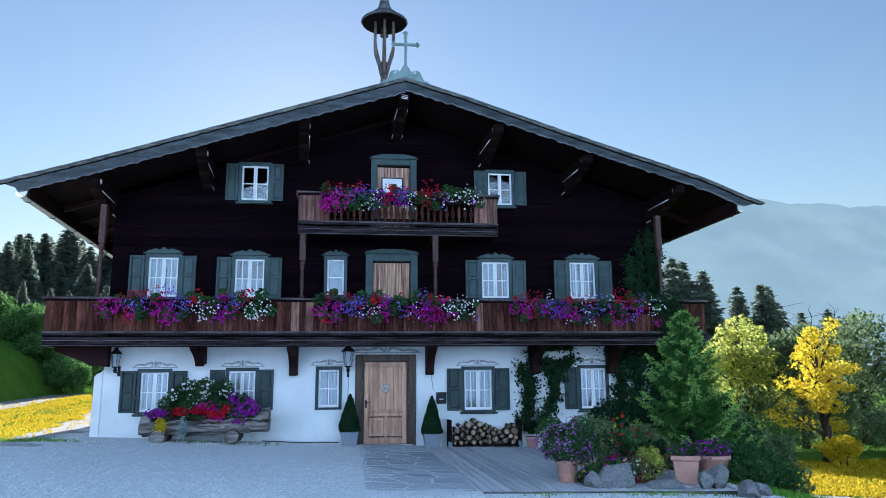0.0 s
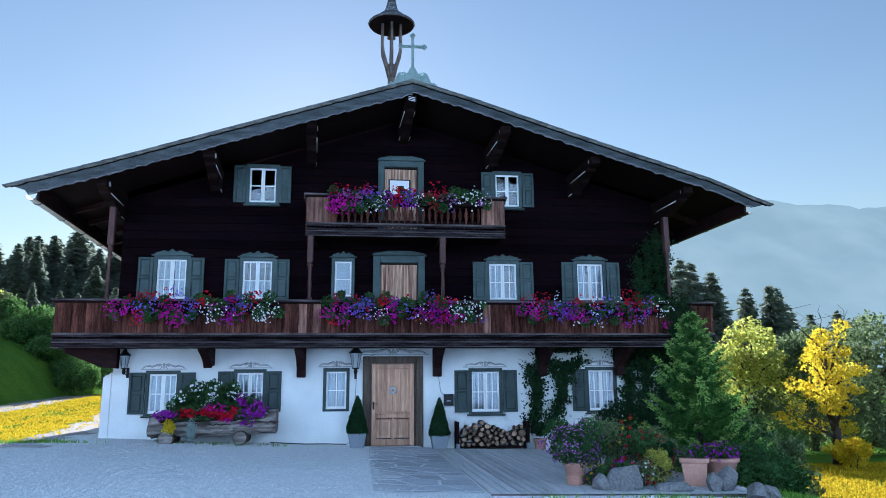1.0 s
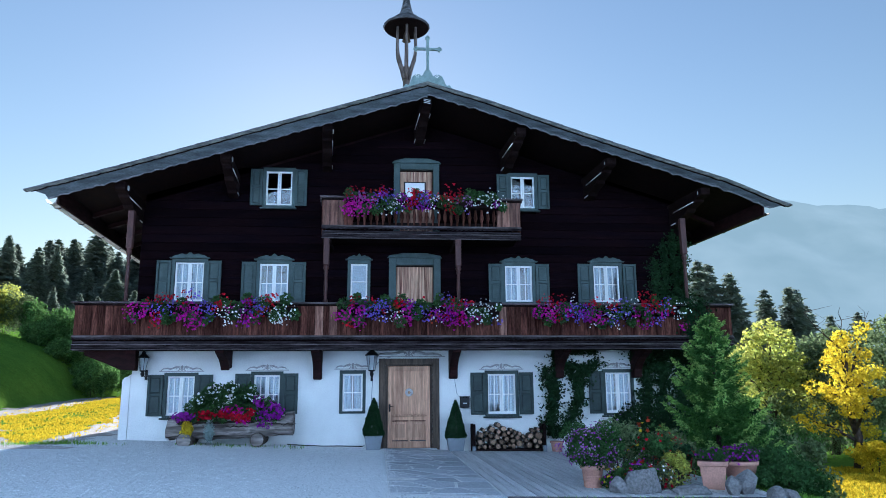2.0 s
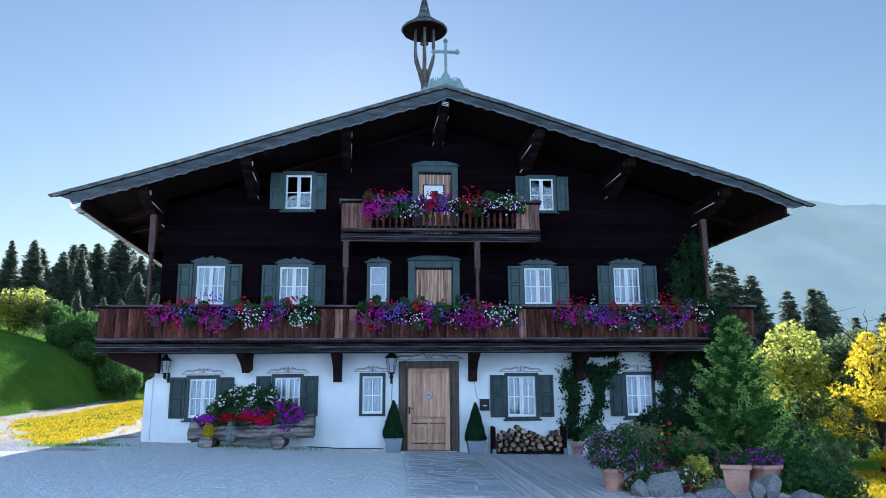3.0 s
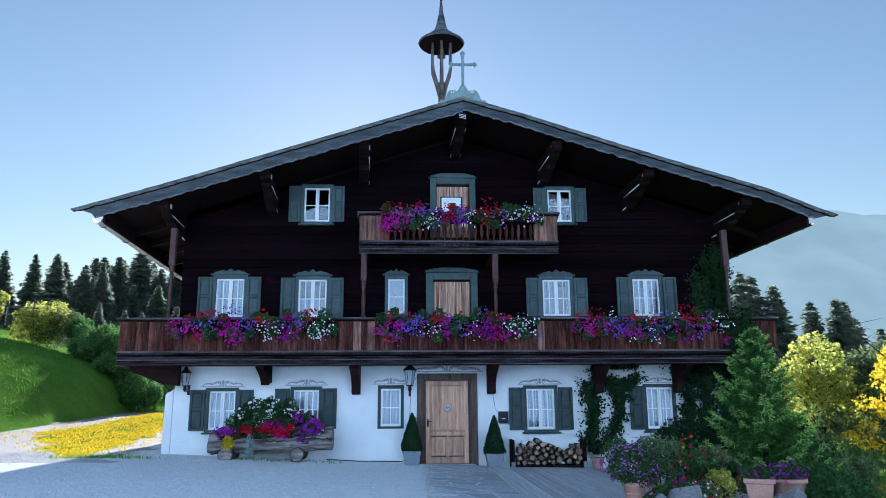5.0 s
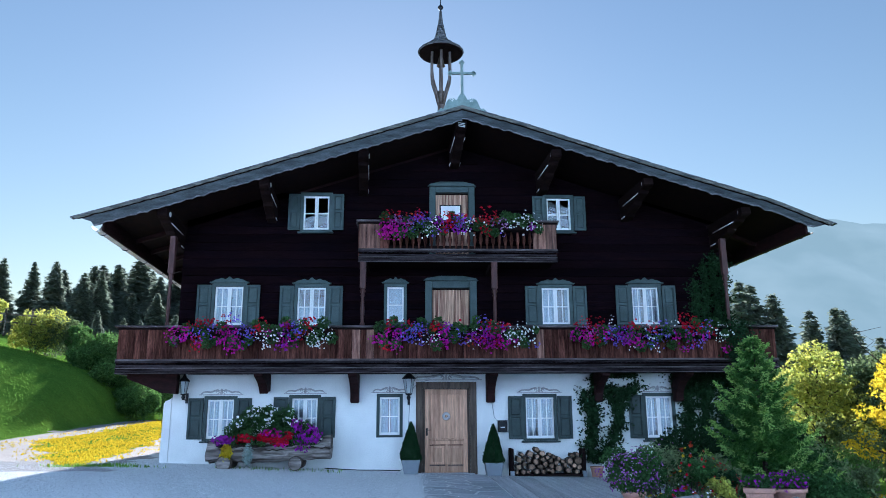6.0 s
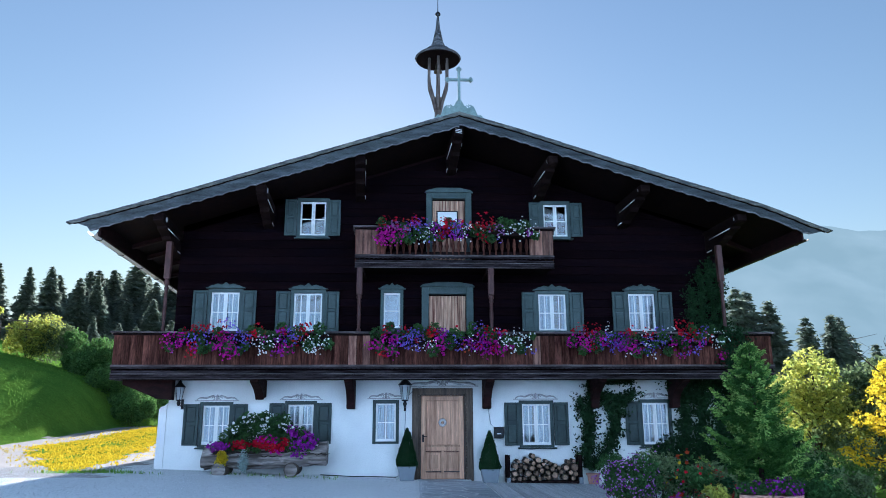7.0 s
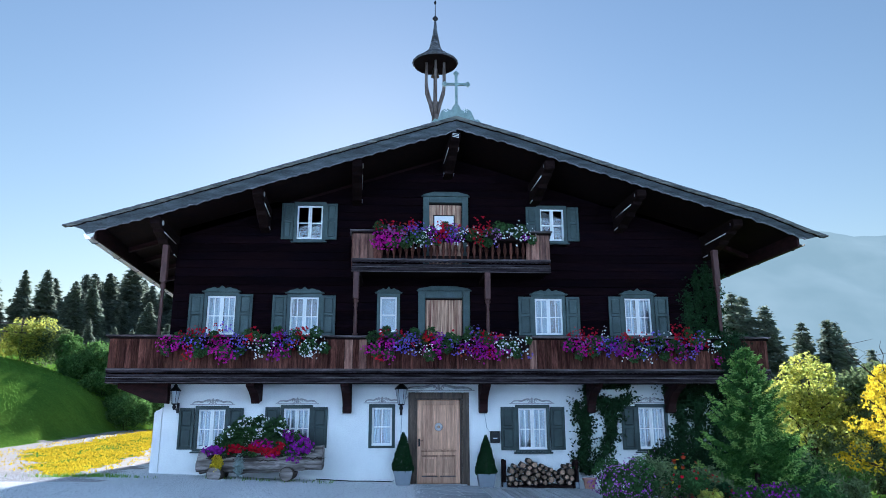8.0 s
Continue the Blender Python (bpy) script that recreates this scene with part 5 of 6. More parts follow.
PET = "wooden balcony box overflowing with magenta, violet, red and white petunias"
flower_box((-5.72, BF - 0.14, 3.30), 3.66, [
    (0.02, -0.12, "magenta", 1.2), (0.07, -0.08, "magenta", 1.1), (0.12, 0.12, "red", 0.6), (0.14, -0.05, "blue", 1.1), (0.20, -0.12, "blue", 1.0), (0.24, 0.06, "blue", 0.9),
    (0.19, 0.20, "red", 0.8), (0.25, 0.18, "red", 0.7), (0.33, 0.28, "red", 0.7), (0.37, 0.30, "blue", 0.8), (0.30, -0.10, "magenta", 1.0), (0.34, -0.28, "magenta", 1.2), (0.39, -0.32, "magenta", 1.2), (0.35, -0.02, "magenta", 1.0),
    (0.44, -0.12, "blue", 1.2), (0.48, -0.02, "blue", 1.1), (0.40, 0.14, "blue", 0.9), (0.56, 0.18, "red", 0.8), (0.55, -0.06, "white", 1.0), (0.60, -0.20, "white", 1.3), (0.66, -0.14, "white", 1.1), (0.58, -0.34, "white", 0.8),
    (0.72, -0.25, "magenta", 1.1), (0.70, 0.0, "purple", 0.9), (0.77, 0.02, "blue", 1.1), (0.80, -0.12, "orange", 0.8), (0.85, 0.18, "red", 0.8), (0.82, 0.2, "red", 0.7), (0.86, -0.2, "white", 1.1), (0.92, -0.05, "white", 1.2), (0.90, -0.25, "white", 1.1), (0.96, 0.0, "white", 0.8)],
    301, 0.50, 0.36, PET)
flower_box((-1.12, BF - 0.14, 3.30), 3.72, [
    (0.02, -0.18, "magenta", 1.0), (0.10, -0.15, "magenta", 1.3), (0.15, -0.05, "purple", 1.1), (0.08, 0.14, "red", 0.8), (0.20, 0.20, "red", 0.7), (0.22, -0.08, "blue", 1.4), (0.27, 0.0, "blue", 1.3), (0.25, -0.22, "blue", 1.1),
    (0.31, -0.2, "white", 1.0), (0.36, -0.18, "white", 1.0), (0.35, 0.0, "orange", 0.8), (0.38, 0.10, "red", 0.8), (0.41, -0.2, "magenta", 1.3), (0.43, 0.05, "purple", 1.0), (0.48, -0.06, "blue", 1.3), (0.53, -0.16, "blue", 1.1),
    (0.57, -0.22, "orange", 0.8), (0.62, -0.08, "white", 0.9), (0.60, -0.3, "white", 0.7), (0.66, -0.18, "purple", 1.3), (0.71, -0.25, "magenta", 1.3), (0.73, -0.12, "magenta", 1.2), (0.66, 0.26, "blue", 0.8), (0.68, 0.12, "red", 0.9), (0.74, 0.08, "red", 0.9),
    (0.81, 0.12, "red", 0.7), (0.83, -0.05, "white", 1.2), (0.88, -0.12, "white", 1.4), (0.92, -0.04, "white", 1.1), (0.85, -0.22, "white", 1.0), (0.97, 0.02, "white", 0.8)],
    302, 0.50, 0.34, PET)
flower_box((3.48, BF - 0.14, 3.30), 3.66, [
    (0.02, -0.10, "magenta", 1.1), (0.08, -0.12, "magenta", 1.2), (0.05, 0.16, "red", 0.9), (0.14, 0.18, "red", 1.1), (0.10, 0.02, "mauve", 1.0), (0.18, -0.05, "magenta", 1.1), (0.22, -0.15, "blue", 1.2), (0.27, -0.02, "blue", 1.1), (0.25, 0.20, "white", 0.8),
    (0.33, -0.1, "purple", 1.2), (0.36, 0.05, "red", 0.8), (0.40, -0.22, "magenta", 1.2), (0.46, 0.0, "white", 0.9), (0.50, 0.08, "red", 0.9), (0.48, -0.16, "blue", 1.2), (0.55, -0.2, "blue", 1.3), (0.60, -0.04, "blue", 1.0), (0.63, -0.14, "white", 0.8),
    (0.70, -0.25, "magenta", 1.3), (0.74, 0.18, "red", 1.2), (0.78, 0.05, "red", 1.0), (0.72, 0.28, "red", 0.9), (0.80, -0.12, "blue", 1.2), (0.85, 0.18, "blue", 0.9), (0.88, 0.0, "red", 0.8), (0.90, -0.10, "white", 0.9), (0.95, 0.05, "white", 1.0), (0.98, -0.1, "white", 0.9)],
    303, 0.50, 0.38, PET)
flower_box((-1.02, UF - 0.14, 5.92), 3.78, [
    (0.04, -0.18, "magenta", 1.2), (0.09, -0.20, "magenta", 1.3), (0.14, -0.15, "magenta", 1.1), (0.04, 0.16, "red", 0.9), (0.12, 0.15, "red", 0.7), (0.10, 0.02, "mauve", 0.9), (0.18, 0.06, "orange", 0.8), (0.22, -0.03, "blue", 1.3), (0.27, 0.04, "blue", 1.1),
    (0.24, 0.2, "red", 0.8), (0.28, -0.25, "white", 1.0), (0.32, -0.16, "white", 1.2), (0.34, -0.02, "white", 1.0), (0.38, -0.1, "purple", 1.0), (0.42, 0.14, "red", 1.1), (0.45, 0.08, "red", 1.0), (0.46, -0.06, "blue", 1.3), (0.50, -0.10, "purple", 1.1), (0.53, 0.0, "blue", 1.0),
    (0.57, -0.08, "white", 0.9), (0.61, 0.0, "white", 1.0), (0.55, 0.10, "red", 0.8), (0.67, 0.18, "red", 1.2), (0.70, 0.06, "red", 0.9), (0.75, -0.05, "mauve", 1.0), (0.78, -0.18, "white", 0.7), (0.85, 0.05, "white", 0.9), (0.93, 0.08, "white", 1.2), (0.97, -0.05, "white", 1.2), (0.92, -0.12, "white", 1.0)],
    304, 0.36, 0.26, PET)


# ---- hollow log planter ----
def log_planter():
    t = thing("log_planter", (-3.52, -0.80, 0.22), "hollowed weathered log planter full of red, white and purple flowers", "planter")
    bm = bmesh.new()
    g = np.random.default_rng(5)
    n, m = 16, 18
    rings = []
    for k in range(m + 1):
        x = -1.41 + 2.80 * k / m
        ring = []
        for q in range(n):
            a = 2 * math.pi * q / n
            r = 0.245 + 0.025 * math.sin(3 * a + 2 * x) + 0.02 * noise.noise((x * 1.2, a * 3, 5)) + 0.016 * g.normal()
            zz = r * math.sin(a)
            if -1.2 < x < 1.2 and zz > 0.10:
                zz = 0.10 - 0.05 * math.cos(a) ** 2 + 0.05 * noise.noise((x * 2.5, 3, 1))
            ring.append(bm.verts.new((x, 1.05 * r * math.cos(a), 0.42 + zz + 0.03 * x)))
        rings.append(ring)
    for a, b in zip(rings, rings[1:]):
        for q in range(n):
            bm.faces.new((a[q], a[(q + 1) % n], b[(q + 1) % n], b[q])).smooth = True
    bm.faces.new(rings[0]), bm.faces.new(list(reversed(rings[-1])))
    bmesh.ops.recalc_face_normals(bm, faces=bm.faces)
    part("hollow_log", bm, GREYLOG, t, "grey cracked log trough")
    for x0, x1, z in ((1.16, 1.40, 0.76), (-1.42, -1.24, 0.64)):
        bm = bmesh.new()
        extrude(bm, [(x0, 0.42), (x1, 0.44), (x1, z), (x0 + 0.04, z - 0.03)], "y", -0.17, 0.17)
        part("end_block", soften(bm, 0.02), GREYLOG, t)
    for k in range(9):
        xa, zc, lc = -1.2 + 0.28 * k + 0.1 * g.random(), 0.30 + 0.2 * g.random() + 0.02 * k, g.uniform(0.2, 0.5)
        bm = bmesh.new()
        tube(bm, [(xa + lc * q / 4, -0.245 - 0.012 * math.cos((zc - 0.42) * 6) + 0.9 * (zc - 0.42) ** 2, zc + 0.02 * math.sin(3 * q + k)) for q in range(5)], [0.004, 0.012, 0.015, 0.011, 0.004], 5)
        part("crack", bm, SOIL, t, "dark weathering crack")
    for x, r in ((-0.98, 0.17), (0.62, 0.16)):
        bm = bmesh.new()
        tube(bm, [(x, -0.34, r - 0.02), (x, 0.40, r - 0.02)], [r, r * 0.96], 14)
        s = part("support_log", bm, BARK, t)
        bm = bmesh.new()
        tube(bm, [(x, -0.352, r - 0.02), (x, -0.341, r - 0.02)], [r * 0.9, r * 0.9], 14)
        part("sawn_end", bm, GREYLOG, s)
    bm = bmesh.new()
    box(bm, -1.2, 1.2, -0.17, 0.17, 0.46, 0.545)
    part("soil", bm, SOIL, t)
    bs = []
    for k in range(84):
        u = -1 + 2 * (k + g.random()) / 84
        top = 1.36 - 0.85 * max(0.0, abs(u + 0.08) - 0.38) ** 1.1
        z = 0.55 + (top - 0.55) * g.random()
        s = g.uniform(0.10, 0.19)
        bs.append(((u * 1.0, g.uniform(-0.22, 0.16), z), (s, s * 0.8, s), 1))
    c, o = clumps(g, bs, 150)
    leaves("foliage", c, o, 0.034, PETLEAF, t, 6, flat=0.3)

    def bed(col, spec, size, seed):
        ps, ds = [], []
        for x, z, rx, rz, n in spec:
            p, d = cloud(g, (x, -0.24, z), (rx, 0.10, rz), n, 0.4)
            d[:, 1] -= 0.8
            ps.append(p), ds.append(d)
        blossoms(f"{col}_blossom", np.vstack(ps), np.vstack(ds), size, BLOOM[col], t, seed)
    bed("white", ((-0.72, 1.06, 0.14, 0.14, 12), (-0.45, 1.24, 0.22, 0.1, 16), (-0.05, 1.30, 0.28, 0.1, 16), (0.35, 1.20, 0.2, 0.14, 16), (0.52, 1.06, 0.12, 0.1, 8), (-0.1, 1.05, 0.4, 0.1, 9)), 0.034, 11)
    bed("red", ((-0.55, 0.68, 0.3, 0.1, 60), (-0.1, 0.72, 0.3, 0.12, 90), (0.2, 0.62, 0.25, 0.1, 70), (0.45, 0.74, 0.12, 0.12, 30)), 0.038, 12)
    bed("magenta", ((0.05, 0.80, 0.25, 0.12, 50), (0.3, 0.52, 0.2, 0.08, 30)), 0.036, 13)
    bed("purple", ((-1.05, 0.66, 0.28, 0.11, 100), (0.88, 0.74, 0.32, 0.24, 170), (0.75, 0.46, 0.18, 0.12, 40), (0.62, 0.98, 0.14, 0.14, 40)), 0.038, 14)
    p, d = cloud(g, (-0.93, -0.31, 0.38), (0.14, 0.08, 0.20), 620, 0.2)
    leaves("trailing_lime_plant", p, d, 0.03, GOLD, t, 15)
    p, d = cloud(g, (-0.45, -0.30, 0.32), (0.13, 0.06, 0.30), 620, 0.2)
    leaves("trailing_silver_plant", p, d, 0.024, SILVER, t, 16, "silver-grey trailing plant")


log_planter()


# ---- beside the front door ----
def box_cone(x, y, seed):
    t = thing("potted_box_cone", (x, y, ground_z(x, y)), "clipped box cone in a square grey planter by the door", "potted plant", "planters by the door")
    bm = bmesh.new()
    v0 = [(-0.16, -0.16, 0), (0.16, -0.16, 0), (0.16, 0.16, 0), (-0.16, 0.16, 0)]
    v = [bm.verts.new(p) for p in v0] + [bm.verts.new((p[0] * 1.35, p[1] * 1.35, 0.33)) for p in v0] + [bm.verts.new((p[0] * 1.2, p[1] * 1.2, 0.33)) for p in v0] + [bm.verts.new((p[0] * 1.15, p[1] * 1.15, 0.28)) for p in v0]
    for k in range(4):
        j = (k + 1) % 4
        for a in (0, 4, 8):
            bm.faces.new((v[a + k], v[a + j], v[a + 4 + j], v[a + 4 + k]))
    bm.faces.new(v[12:16]), bm.faces.new(list(reversed(v[0:4])))
    part("planter", soften(bm, 0.008), ZINC, t, "tapered grey planter")
    bm = bmesh.new()
    tube(bm, [(0, 0, 0.25), (0, 0, 1.1)], [0.02, 0.01], 6)
    part("stem", bm, BARK, t)
    g = np.random.default_rng(seed)
    n = 8500
    u = g.random(n) ** 1.4
    a = g.random(n) * 6.283
    r = (0.235 * (1 - u) ** 0.8 * (0.9 + 0.25 * g.random(n)) + 0.012) * (1 + 0.10 * np.sin(a * 3 + u * 9) * np.cos(u * 14 + a * 2))
    r *= np.minimum(1, 0.72 + u * 4)
    c = np.stack([r * np.cos(a), r * np.sin(a), 0.31 + 0.86 * u + 0.02 * g.normal(size=n)], 1)
    o = np.stack([np.cos(a), np.sin(a), np.full(n, 0.35)], 1)
    leaves("foliage", c, o, 0.022, BOXLEAF, t, seed + 1, flat=0.35)


box_cone(-0.30, -0.36, 61)
box_cone(1.66, -0.42, 62)


def wall_lantern(at, size, label):
    t = thing("wall_lantern", at, label, "lantern", "wall lanterns")
    bm = bmesh.new()
    s = size
    tube(bm, [(0, 0.30, -0.30 * s), (0, 0.16, -0.34 * s), (0, 0.0, -0.26 * s), (0, 0, -0.2 * s)], [0.012] * 4, 6)
    box(bm, -0.03, 0.03, 0.29, 0.32, -0.42 * s, -0.16 * s)
    part("bracket", bm, IRON, t)
    bm = bmesh.new()
    lathe(bm, [(0.02, -0.34 * s), (0.05, -0.27 * s), (0.03, -0.22 * s), (0.075 * s, -0.2 * s), (0.075 * s, -0.18 * s)], 8)
    part("base", bm, IRON, t)
    for k in range(6):
        a = math.pi * k / 3
        bm = bmesh.new()
        tube(bm, [(0.07 * s * math.cos(a), 0.07 * s * math.sin(a), -0.18 * s), (0.125 * s * math.cos(a), 0.125 * s * math.sin(a), 0.13 * s)], [0.006, 0.006], 5)
        part("rib", bm, IRON, t)
    bm = bmesh.new()
    rings = tube(bm, [(0, 0, -0.18 * s), (0, 0, 0.13 * s)], [0.072 * s, 0.127 * s], 6, cap=False)
    part("glass", bm, MILKGLASS, t, "milky tapered lantern glass")
    bm = bmesh.new()
    lathe(bm, [(0.15 * s, 0.13 * s), (0.15 * s, 0.15 * s), (0.08 * s, 0.22 * s), (0.05 * s, 0.25 * s), (0.055 * s, 0.28 * s), (0.02, 0.30 * s), (0.03, 0.33 * s), (0.004, 0.38 * s)], 6)
    part("cap", bm, IRON, t)


wall_lantern((-5.74, -0.32, 2.10), 0.92, "black iron wall lantern by the house corner")
wall_lantern((-0.36, -0.32, 2.12), 1.10, "black iron wall lantern beside the front door")


def mailbox():
    t = thing("mailbox", (1.93, -0.002, 1.0), "black metal letterbox on the white wall", "mailbox")
    part("box", B(-0.115, 0.115, -0.11, 0.0, 0.0, 0.25, w=0.008), IRON, t)
    part("flap", B(-0.12, 0.12, -0.125, 0.0, 0.252, 0.275, w=0.006), IRON, t)
    part("plate", B(-0.05, 0.05, -0.114, -0.111, 0.10, 0.12, w=0), GUTTER, t)


mailbox()

# painted stucco ornaments over the lower windows and the door
for o in LOWER + [(FRONT_DOOR[0] - 0.1, FRONT_DOOR[1] + 0.1, 0, FRONT_DOOR[3] + 0.10)]:
    cx, z, w = (o[0] + o[1]) / 2, o[3] + 0.105, (o[1] - o[0]) + 0.42
    big = 1.9 if o[2] == 0 else 1.25
    orn = part("stucco_ornament", B(cx - w / 2, cx + w / 2, -0.022, -0.001, z, z + 0.022, w=0.004), ORNAMENT, house, "grey scrolled stucco ornament")
    for s in (-1, 1):
        bm = bmesh.new()
        tube(bm, [(cx + s * w * f, -0.012, z + 0.03 + hh) for f, hh in ((0.46, 0.0), (0.40, 0.045), (0.32, 0.055), (0.24, 0.04), (0.17, 0.07), (0.09, 0.10), (0.04, 0.08))], [big * q for q in (0.009, 0.013, 0.016, 0.018, 0.018, 0.015, 0.009)], 5)
        part("scroll", bm, ORNAMENT, orn)
        bm = bmesh.new()
        tube(bm, [(cx + s * (0.09 + 0.035 * math.cos(a)), -0.012, z + 0.065 + 0.035 * math.sin(a)) for a in (k * 0.7 for k in range(8))], [0.009 * big] * 8, 5)
        part("curl", bm, ORNAMENT, orn)
    bm = bmesh.new()
    lathe(bm, [(0.012, 0.02), (0.04, 0.05), (0.028, 0.09), (0.036, 0.12), (0.006, 0.16)], 8, (cx, -0.005, z))
    part("palmette", bm, ORNAMENT, orn)


# ---- stacked firewood ----
def woodpile():
    t = thing("firewood_rack", (2.96, -0.30, 0.0), "timber rack stacked with split firewood under the window", "firewood rack")
    for x in (-0.86, 0.86):
        part("post", B(x - 0.035, x + 0.035, -0.17, -0.09, -0.06, 0.62, w=0.008), DARKWOOD, t)
        part("post", B(x - 0.035, x + 0.035, 0.18, 0.26, -0.06, 0.62, w=0.008), DARKWOOD, t)
    part("shoe", B(-0.905, -0.815, -0.19, -0.07, -0.06, 0.11, w=0.006), ZINC, t)
    part("shoe", B(0.815, 0.905, -0.19, -0.07, -0.06, 0.11, w=0.006), ZINC, t)
    part("base_rail", B(-0.82, 0.82, -0.15, 0.25, -0.02, 0.03, w=0.006), DARKWOOD, t)
    r = random.Random(9)
    placed = []
    for k in range(170):
        rad = r.choice((r.uniform(0.045, 0.065), r.uniform(0.06, 0.095)))
        best = None
        for q in range(50):
            x = r.uniform(-0.81 + rad, 0.81 - rad)
            z = 0.03 + rad
            for px, pz, pr in placed:
                dx = abs(px - x)
                if dx < pr + rad:
                    z = max(z, pz + math.sqrt((pr + rad) ** 2 - dx * dx) * 0.96)
            top = 0.50 + 0.17 * math.exp(-((x + 0.32) / 0.26) ** 2) + 0.05 * math.exp(-((x - 0.62) / 0.12) ** 2) - 0.06 * (0.15 < x < 0.5)
            if z + rad < top and (best is None or z < best[1]):
                best = (x, z, rad)
        if best:
            placed.append(best)
    for x, z, rad in placed:
        y0 = r.uniform(-0.24, -0.08)
        tilt = r.uniform(0, 6)
        bm = bmesh.new()
        n = r.choice((4, 5, 7, 9))
        pts = [(x + rad * r.uniform(0.80, 1.08) * math.cos(tilt + 6.283 * q / n), z + rad * r.uniform(0.80, 1.08) * math.sin(tilt + 6.283 * q / n)) for q in range(n)]
        extrude(bm, pts, "y", y0, 0.2)
        lg = part("log", bm, BARK, t)
        bm = bmesh.new()
        extrude(bm, [(x + (a - x) * 0.86, z + (b - z) * 0.86) for a, b in pts], "y", y0 - 0.004, y0 + 0.001)
        part("sawn_end", bm, CUTWOOD, lg)


woodpile()


# ---- climbers ----
def climber(name, label, strands, spread, n, seed, leaf=0.036, y=-0.10, mat=None):
    t = thing(name, (strands[0][0][0], 0, strands[0][0][1]), label, "climbing plant")
    ox, oz = strands[0][0]
    g = np.random.default_rng(seed)
    cs, os = [], []
    tot = sum(math.dist(a, b) for s in strands for a, b in zip(s, s[1:]))
    for s in strands:
        bm = bmesh.new()
        tube(bm, [(p[0] - ox, y + 0.04, p[1] - oz) for p in s], [0.012] * len(s), 5)
        part("stem", bm, BARK, t)
        for a, b in zip(s, s[1:]):
            m = int(n * math.dist(a, b) / tot)
            f = g.random((m, 1))
            c = np.array([[a[0], y, a[1]]]) * (1 - f) + np.array([[b[0], y, b[1]]]) * f
            w = spread * (0.55 + 0.45 * np.sin(f * 11 + a[0] * 7))
            c += np.stack([g.normal(size=m) * w[:, 0], -np.abs(g.normal(size=m)) * 0.06, g.normal(size=m) * 0.06], 1)
            cs.append(c)
            os.append(np.tile([0, -1.0, 0.35], (m, 1)))
    c, o = np.vstack(cs) - np.array([ox, 0, oz]), np.vstack(os)
    leaves("foliage", c, o, leaf, mat or IVY, t, seed + 1, flat=0.55, long=0.8)


climber("climbing_vine", "dark green vine climbing the white wall from a pot", [
    [(4.12, 0.30), (4.05, 0.8), (4.15, 1.3), (4.20, 1.8), (4.25, 2.3)], [(4.2, 0.3), (4.6, 0.75), (4.75, 1.2), (4.70, 1.7), (4.45, 2.05), (4.30, 2.35)],
    [(4.25, 1.3), (4.02, 1.55), (3.92, 1.95)], [(4.70, 1.7), (5.05, 1.95), (5.35, 2.1)], [(4.6, 2.05), (4.9, 1.9), (5.1, 1.85)], [(4.30, 2.35), (4.7, 2.40), (5.3, 2.38)], [(4.0, 0.35), (4.15, 1.0), (4.1, 1.6)], [(4.65, 0.8), (4.85, 1.35), (4.9, 1.9)]], 0.135, 8800, 401, 0.046)
climber("ivy", "dense ivy covering the house's corner, its shade put into the leaf colour", [
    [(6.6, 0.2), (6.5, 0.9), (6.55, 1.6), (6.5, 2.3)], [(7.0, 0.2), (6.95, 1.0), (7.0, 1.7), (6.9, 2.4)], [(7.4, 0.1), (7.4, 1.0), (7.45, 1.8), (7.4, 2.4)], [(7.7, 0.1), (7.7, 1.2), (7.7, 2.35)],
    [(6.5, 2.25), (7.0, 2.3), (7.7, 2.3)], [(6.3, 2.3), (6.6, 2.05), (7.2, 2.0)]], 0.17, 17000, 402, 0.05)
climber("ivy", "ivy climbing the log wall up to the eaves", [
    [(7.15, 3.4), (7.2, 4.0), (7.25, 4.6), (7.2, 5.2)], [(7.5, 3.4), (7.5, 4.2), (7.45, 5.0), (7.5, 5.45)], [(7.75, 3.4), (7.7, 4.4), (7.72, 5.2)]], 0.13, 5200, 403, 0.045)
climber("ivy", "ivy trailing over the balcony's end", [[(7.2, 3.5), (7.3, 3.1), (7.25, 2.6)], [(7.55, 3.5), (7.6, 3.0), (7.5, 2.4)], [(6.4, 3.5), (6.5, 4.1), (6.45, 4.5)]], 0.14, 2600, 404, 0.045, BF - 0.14)


